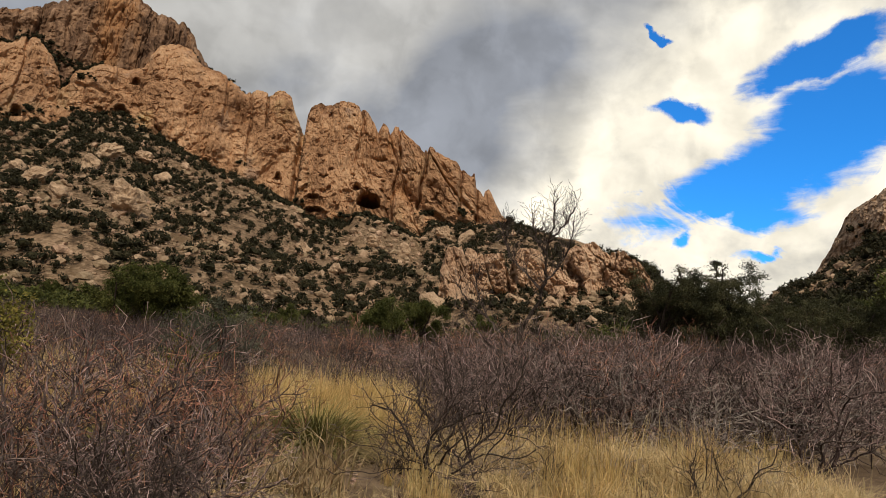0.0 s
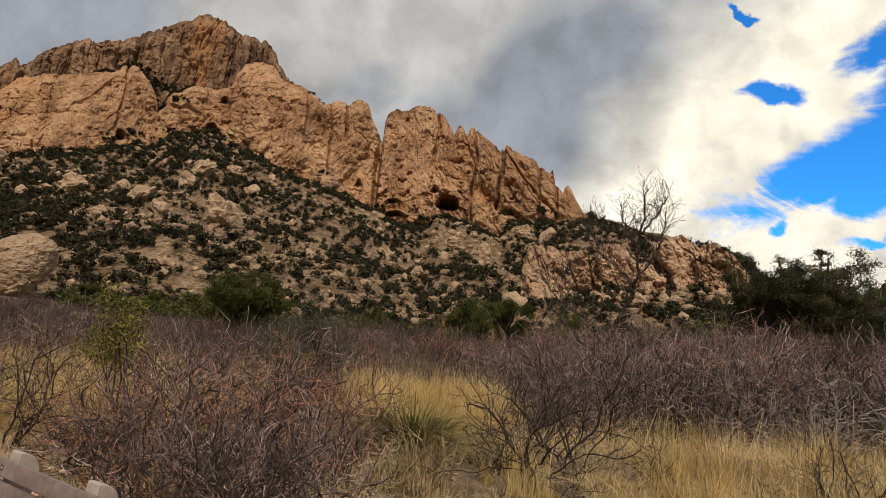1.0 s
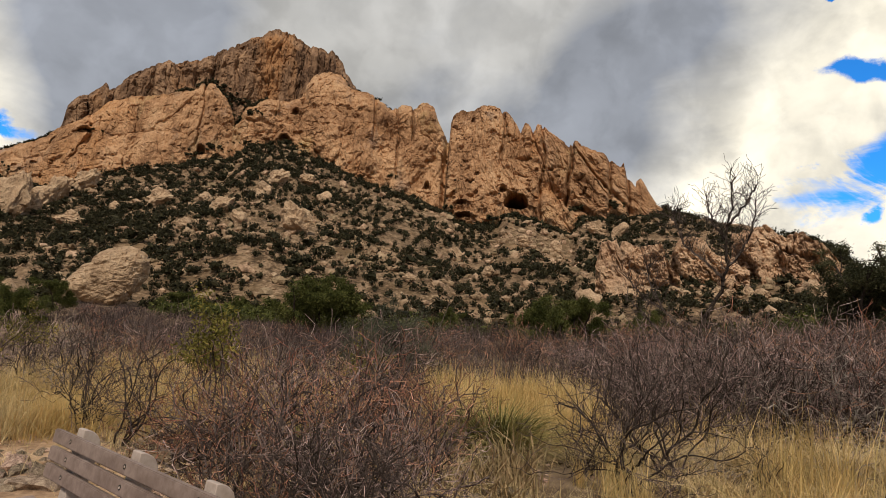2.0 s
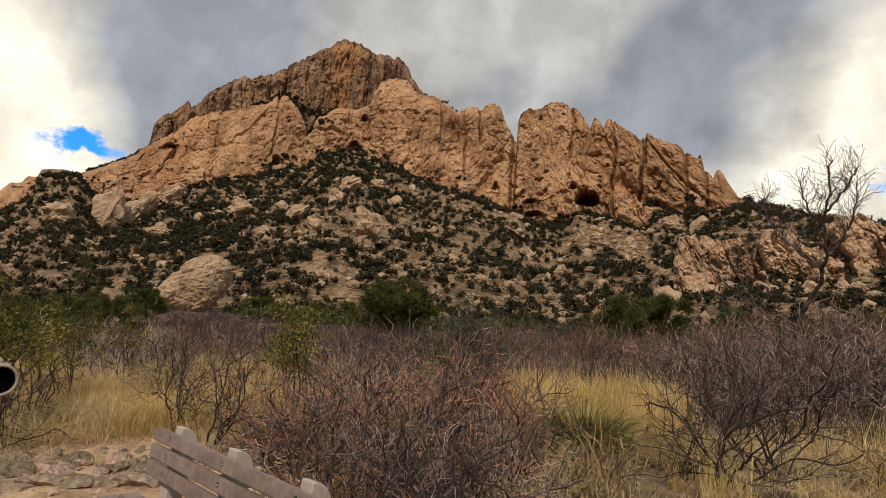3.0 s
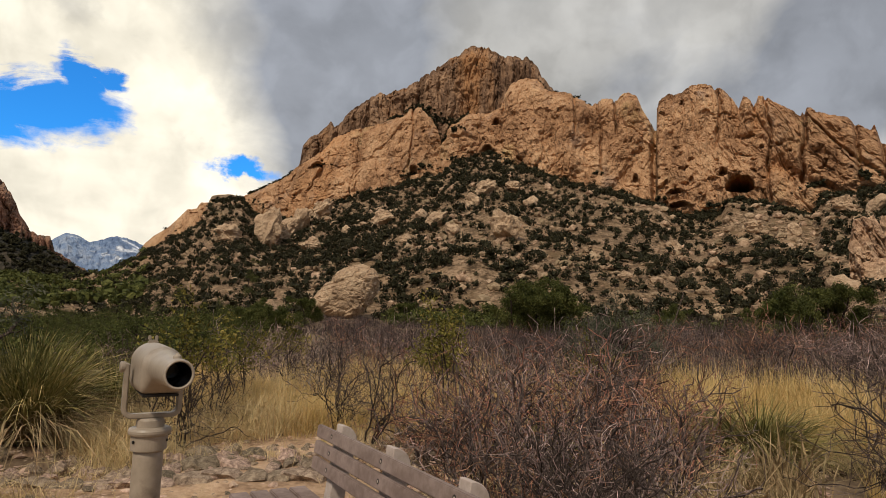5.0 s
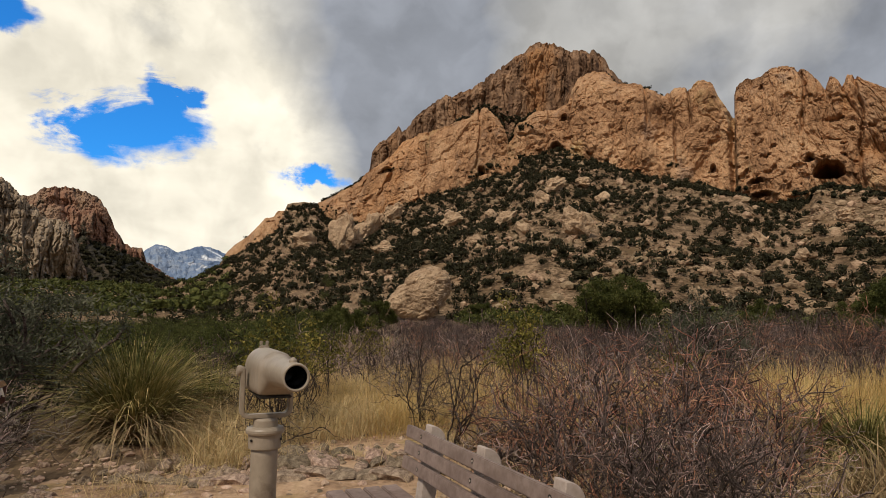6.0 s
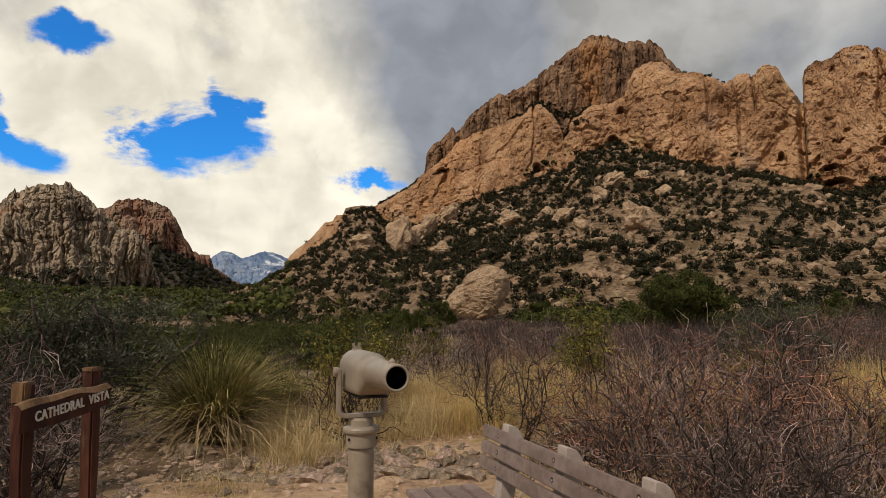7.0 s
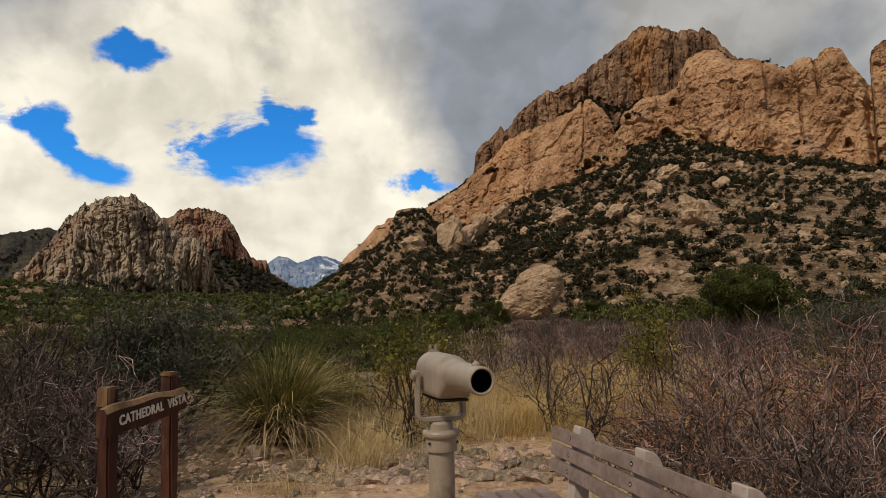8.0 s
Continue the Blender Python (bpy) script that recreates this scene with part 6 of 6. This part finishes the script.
b = bear_grass(601, 1.42, 1.15, 3600, "large green bear grass clump with arching leaves and dead skirt")
stand(b, *at(33.6, 8.3), first=True)
b = bear_grass(602, 1.05, 0.85, 800, "green bear grass clump beside a taller one")
stand(b, *at(28.0, 9.6), first=True)
b = bear_grass(603, 0.92, 1.6, 2600, "green bear grass clump among golden dry grass")
stand(b, *at(-25.2, 8.1), first=True)
b = bear_grass(604, 0.75, 0.9, 600, "small bear grass clump half hidden by twigs")
stand(b, *at(-9.0, 6.6), first=True)


def grass_patch(name, spots, per, height, mat, label, g, width=0.005, spread=0.10, lean=0.35):
    """Tufts of dry grass at the spots, in one mesh."""
    spots = np.asarray(spots, float)
    n = len(spots) * per
    c = np.repeat(spots, per, 0)
    size = np.repeat(np.clip(g.lognormal(-0.12, 0.34, len(spots)), 0.4, 1.7), per)
    tilt = np.repeat(g.normal(size=(len(spots), 2)) * 0.18, per, 0)
    p = c + g.normal(size=(n, 2)) * spread * size[:, None]
    base = np.stack([p[:, 0], p[:, 1], ground_z(p[:, 0], p[:, 1]) - 0.01], -1)
    ln = tilt + g.normal(size=(n, 2)) * lean
    V, F = blades(base, height * size * g.uniform(0.45, 1.15, n), ln, g, width=width, segs=2, droop=0.45)
    ob = new(name, mesh_np(name, V, F, (mat,)))
    return tagged(ob, label, "grass", kind="stuff")


g = np.random.default_rng(611)


def spots_in(n, a0, a1, r0, r1, cut=-9.0, scale=1.2, seed=1):
    a, r = g.uniform(a0, a1, n), np.sqrt(g.uniform(r0 ** 2, r1 ** 2, n))
    x, y = plan(a, r)
    keep = vnoise(x / scale, y / scale, 0, seed) > cut
    return np.stack([x, y], -1)[keep]


grass_patch("golden_grass", spots_in(430, -33, -18, 8.8, 14), 40, 0.58, M_STRAW, "stand of tall golden dry grass in the clearing", g, 0.009, 0.12, 0.22)
grass_patch("foreground_grass", np.concatenate([spots_in(760, -68, -36, 4.6, 9.4, 0.12, 0.5), spots_in(200, -37, -18, 4.6, 6.4, 0.05, 0.6), spots_in(620, -72, -50, 4.4, 8.6, -0.3, 0.5)]), 34, 0.40, M_PALESTRAW, "pale straw-coloured dry grass tufts in the foreground", g, 0.007, 0.07, 0.75)
grass_patch("foreground_gold_grass", np.concatenate([spots_in(260, -68, -36, 4.6, 9.0, 0.30, 0.7, 3), spots_in(50, -37, -27, 5.2, 7.0, 0.1, 0.8, 3)]), 30, 0.56, M_STRAW, "golden dry grass clumps in the foreground", g, 0.007, 0.06, 0.28)
grass_patch("dry_forbs", spots_in(46, -28, -19, 6.0, 7.2, -0.2, 0.5, 4), 46, 0.40, M_DEADBLADE, "pale dried leafy plants below the bear grass", g, 0.016, 0.08, 0.45)
grass_patch("yellow_grass", np.concatenate([spots_in(520, 11, 25, 7.8, 14, -0.5), spots_in(420, 1, 13, 8.0, 16, -0.6), spots_in(360, -12, 2, 8.8, 16, -0.4), spots_in(120, -64, -38, 7.0, 12, 0.0)]), 42, 0.50, M_STRAW, "golden dry grass between the shrubs", g, 0.006, 0.12, 0.30)
grass_patch("path_side_grass", np.concatenate([spots_in(240, 26, 31.5, 7.4, 10.5, -0.5, 0.8, 7), spots_in(330, 14, 23, 7.9, 12.5, -0.35, 0.9, 7), spots_in(60, 24, 29, 6.6, 8.0, -0.1, 0.6, 7)]), 46, 0.46, M_PALESTRAW, "bright straw-coloured grass beside the path", g, 0.007, 0.11, 0.55)
grass_patch("thin_grass", np.concatenate([spots_in(330, 6, 52, 5.6, 9.5, 0.05, 0.8), spots_in(200, -24, 6, 4.2, 8.5, -0.3), spots_in(420, -68, -18, 4.0, 9.0, -0.3), spots_in(60, 30, 50, 5.0, 7.0, 0.1, 0.7)]), 26, 0.26, M_PALESTRAW, "thin matted dry grass over the earth", g, 0.004, 0.12, 0.7)


def brush(name, x, y, size, per, leaf, mat, label, category, g, squash=0.8, z=None, core=0.5, bulge=0.42):
    """Many low bushes in one mesh: a crumpled heart of leaves and a loose skin of leaves about it."""
    n = len(x)
    z = ground_z(x, y) if z is None else z
    c = np.stack([x, y, z + size * squash * 0.55], -1)
    lobes = g.normal(size=(n, 4, 3))
    lobes /= np.linalg.norm(lobes, axis=2, keepdims=True)
    d = g.normal(size=(n, per, 3))
    d /= np.linalg.norm(d, axis=2, keepdims=True)
    which = g.integers(0, 4, (n, per))
    off = np.take_along_axis(lobes, which[:, :, None].repeat(3, 2), 1) * np.array([bulge, bulge, 0.2])
    rad = g.uniform(0.1, 0.62, (n, per, 1)) ** 0.6 * 0.62
    p = c[:, None] + (off + d * rad) * size[:, None, None] * np.array([1, 1, squash])
    p = p.reshape(-1, 3)
    V, F = slivers(p, np.repeat(size, per) * leaf, g, 0.3, 1.2)
    hv, hf = ICO1
    heart = hv[None] * (core + 0.14 * g.normal(size=(n, len(hv), 1))) * size[:, None, None] * np.array([0.95, 0.95, squash * 0.9]) + c[:, None]
    F = np.concatenate([F, (np.arange(n)[:, None, None] * len(hv) + hf[None] + len(V)).reshape(-1, 3)])
    V = np.concatenate([V, heart.reshape(-1, 3)])
    ob = new(name, mesh_np(name, V, F, (mat,)))
    return tagged(ob, label, category, kind="stuff")


g = np.random.default_rng(621)
n = 15000
a = g.uniform(-67, 34, n)
head = np.interp(a, SCREE[:, 0], SCREE[:, 1])
r = np.sqrt(g.uniform(86.0 ** 2, (head + 3) ** 2))
up = (r - 86) / (head - 84)
x, y = plan(a, r)
thick = 0.42 + 0.27 * smooth(a, -15, -7) * (1 - smooth(up, 0.7, 0.9)) + 0.62 * smooth(a, 0, 9) * (1 - smooth(a, 19, 24)) * (1 - smooth(up, 0.66, 0.95)) + 0.45 * smooth(up, 0.84, 0.97) + 0.35 * (1 - smooth(up, 0.02, 0.2)) + 0.22 * smooth(-a, 26, 34) + 0.10 * smooth(a, 18, 26)
thick = thick - 0.42 * smooth(-a, 19, 22) * (1 - smooth(-a, 30, 33)) * smooth(up, 0.45, 0.6)
thick = 1.15 * thick * (0.50 + 1.0 * smooth(0.6 * vnoise(x / 24, y / 24, 0, 91) + 0.4 * vnoise(x / 9, y / 9, 0, 92), -0.35, 0.35))
keep = (g.random(n) < thick) & ~((a > 8.4) & (a < 14.2) & (r < 98))
a, r, x, y = a[keep], r[keep], x[keep], y[keep]
size = np.clip(g.lognormal(0.50, 0.38, len(x)), 0.7, 3.4) * (0.62 + r / 640)
brush("scree_brush", x, y, size, 72, 0.19, M_TALUSBUSH, "dark green low bushes dotted over the scree slope", "brush", g, squash=0.92, bulge=0.30, core=0.30)
n = 2600                                                 # dark belt along the foot of the cliffs
a = g.uniform(-35, 30, n)
head = np.interp(a, SCREE[:, 0], SCREE[:, 1])
r = head - np.abs(g.normal(size=n)) * 14
x, y = plan(a, r)
keep = vnoise(x / 18, y / 18, 0, 93) + 0.3 * g.normal(size=n) > 0.0
brush("cliff_foot_brush", x[keep], y[keep], g.uniform(1.0, 2.5, keep.sum()), 50, 0.27, M_TALUSBUSH, "dark green brush along the foot of the cliffs", "brush", g)
for k, (name, a0, a1, n, back) in enumerate((("cliff_west", 2.4, 8.0, 130, 5), ("cliff_west", 16.5, 20.4, 60, 5), ("cliff_centre", 0.4, 3.2, 60, 4), ("cliff_centre", -11, -6, 12, 4))):
    az, cr, cz = CRESTS[name]
    a = g.uniform(a0, a1, n)
    r = np.interp(a, az, cr) + back * g.random(n)
    x, y = plan(a, r)
    brush("ledge_brush", x, y, g.uniform(1.0, 2.2, n), 50, 0.27, M_TALUSBUSH, "dark green bushes along a rock ledge", "brush", g, z=np.interp(a, az, cz) - 0.2)
places = []                                              # bushes in the cracks and on the ledges of the cliffs
for name, az, el, wide, n in (("cliff_summit", 5.2, 19.6, 0.5, 14), ("cliff_summit", 4.2, 19.0, 0.7, 26), ("cliff_summit", 3.0, 18.5, 0.8, 34), ("cliff_summit", 1.8, 18.2, 0.7, 26), ("cliff_centre", 1.2, 17.6, 0.5, 16),
                              ("cliff_centre", 1.5, 14.9, 0.6, 20), ("cliff_centre", -1.8, 15.4, 0.5, 14), ("cliff_west", 6.0, 13.4, 0.5, 12), ("cliff_west", 4.1, 14.2, 0.5, 16), ("cliff_centre", 3.0, 16.8, 0.4, 12),
                              ("cliff_west", 14.3, 13.9, 0.4, 10), ("cliff_west", 19.5, 9.9, 0.8, 16), ("cliff_spur", 23.4, 8.6, 0.3, 14), ("cliff_spur", 26.0, 6.6, 1.2, 10),
                              ("cliff_centre", -11.7, 13.6, 0.4, 8), ("cliff_tower", -16.9, 11.2, 0.3, 10), ("cliff_tower", -28.8, 11.6, 0.5, 18), ("cliff_tower", -32.2, 12.0, 0.5, 14), ("cliff_tower", -21.2, 10.4, 0.4, 10), ("hill_east", -65.0, 9.0, 1.2, 16), ("hill_east", -66, 11.5, 1.4, 14)):
    A, R, Z = FACES[name]
    seen = np.degrees(np.arctan2(Z - EYE, R))
    for k in range(n):
        spot = np.argmin(np.hypot(A - az - wide * g.normal(), (seen - el - 0.25 * wide * g.normal()) * 1.5))
        places.append((A.flat[spot], R.flat[spot] - 0.4, Z.flat[spot] - 0.5))
for name, n, top in (("slope_dark", 620, 0.97), ("cliff_canyon", 150, 0.22), ("cliff_dome", 120, 0.45), ("ridge_dark", 160, 0.9)):
    A, R, Z = FACES[name]
    for i, j in zip(g.integers(0, max(2, int(A.shape[0] * top)), n), g.integers(0, A.shape[1], n)):
        places.append((A[i, j], R[i, j] - 0.6, Z[i, j] - 0.4))
places = np.array(places)
x, y = plan(places[:, 0], places[:, 1])
brush("crack_brush", x, y, g.uniform(0.9, 2.1, len(x)) * np.where(places[:, 1] > 560, 3.0, 1.0), 40, 0.27, M_TALUSBUSH, "dark bushes growing in cracks of the cliff", "brush", g, z=places[:, 2])
n = 4200                                                  # low scrub where the valley falls away
a, r = g.uniform(21, 62, n), 16 + 100 * g.random(n) ** 1.1
keep = (r > 24) | (a > 40)
x, y = plan(a[keep], r[keep])
brush("valley_scrub", x, y, g.uniform(0.5, 1.3, keep.sum()), 110, 0.13, M_OAK, "olive green scrub where the valley falls away", "scrub", g, core=0.12)
n = 2600                                                 # far valley floor and canyon sides
a = g.uniform(28, 62, n)
r = np.sqrt(g.uniform(150 ** 2, 640 ** 2, n))
x, y = plan(a, r)
brush("valley_brush", x, y, g.uniform(2.0, 4.5, n), 30, 0.31, M_OAK, "dark green oak woods on the far valley floor", "woods", g)


n = 620                                                  # low green scrub along the foot of the scree
a, r = g.uniform(-60, 14, n), g.uniform(56, 96, n)
x, y = plan(a, r)
keep = (vnoise(x / 14, y / 14, 0, 97) > -0.2) & ~((a > 8.4) & (a < 14.2) & (r > 78))
brush("foot_scrub", x[keep], y[keep], g.uniform(1.0, 2.3, keep.sum()), 90, 0.15, M_OAK, "olive and dark green scrub along the scree foot", "scrub", g, core=0.2)


def twig_fill(name, x, y, tall, per, width, label, g):
    """Leafless brush too far off to tell its twigs apart, in one mesh."""
    n = len(x) * per
    c = np.repeat(np.stack([x, y], -1), per, 0) + g.normal(size=(n, 2)) * 0.28
    h = np.repeat(tall, per) * g.uniform(0.5, 1.1, n)
    base = np.stack([c[:, 0], c[:, 1], ground_z(c[:, 0], c[:, 1]) + np.repeat(tall, per) * g.uniform(0, 0.35, n)], -1)
    V, F = blades(base, h * 0.75, g.normal(size=(n, 2)) * 0.42, g, width=width, segs=1, droop=0.2)
    return tagged(new(name, mesh_np(name, V, F, (M_SHADE_TWIG,))), label, "thicket", kind="stuff")


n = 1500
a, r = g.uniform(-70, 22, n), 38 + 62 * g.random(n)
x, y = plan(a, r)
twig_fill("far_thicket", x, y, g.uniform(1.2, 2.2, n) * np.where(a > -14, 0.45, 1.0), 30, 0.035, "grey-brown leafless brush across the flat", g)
n = 14000                                                # fallen leaves under the shrubs
a, r = g.uniform(-50, 9, n), 4.0 + 8 * g.random(n)
x, y = plan(a, r)
keep = vnoise(x / 0.9, y / 0.9, 0, 44) > -0.35
x, y = x[keep], y[keep]
V, F = slivers(np.stack([x, y, ground_z(x, y) + 0.012], -1), 0.045, g, -0.2, 1.3)
tagged(new("leaf_litter", mesh_np("leaf_litter", V, F, (M_LITTER_AND_SHADE,))), "dark brown fallen leaves under the shrubs", "litter", kind="stuff")
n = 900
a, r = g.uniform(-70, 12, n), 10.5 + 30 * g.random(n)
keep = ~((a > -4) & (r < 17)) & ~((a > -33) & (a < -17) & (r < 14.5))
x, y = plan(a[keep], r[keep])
twig_fill("thicket_fill", x, y, g.uniform(0.8, 1.6, keep.sum()), 40, 0.012, "thin leafless twigs coloured dark as the shade inside the thicket", g)
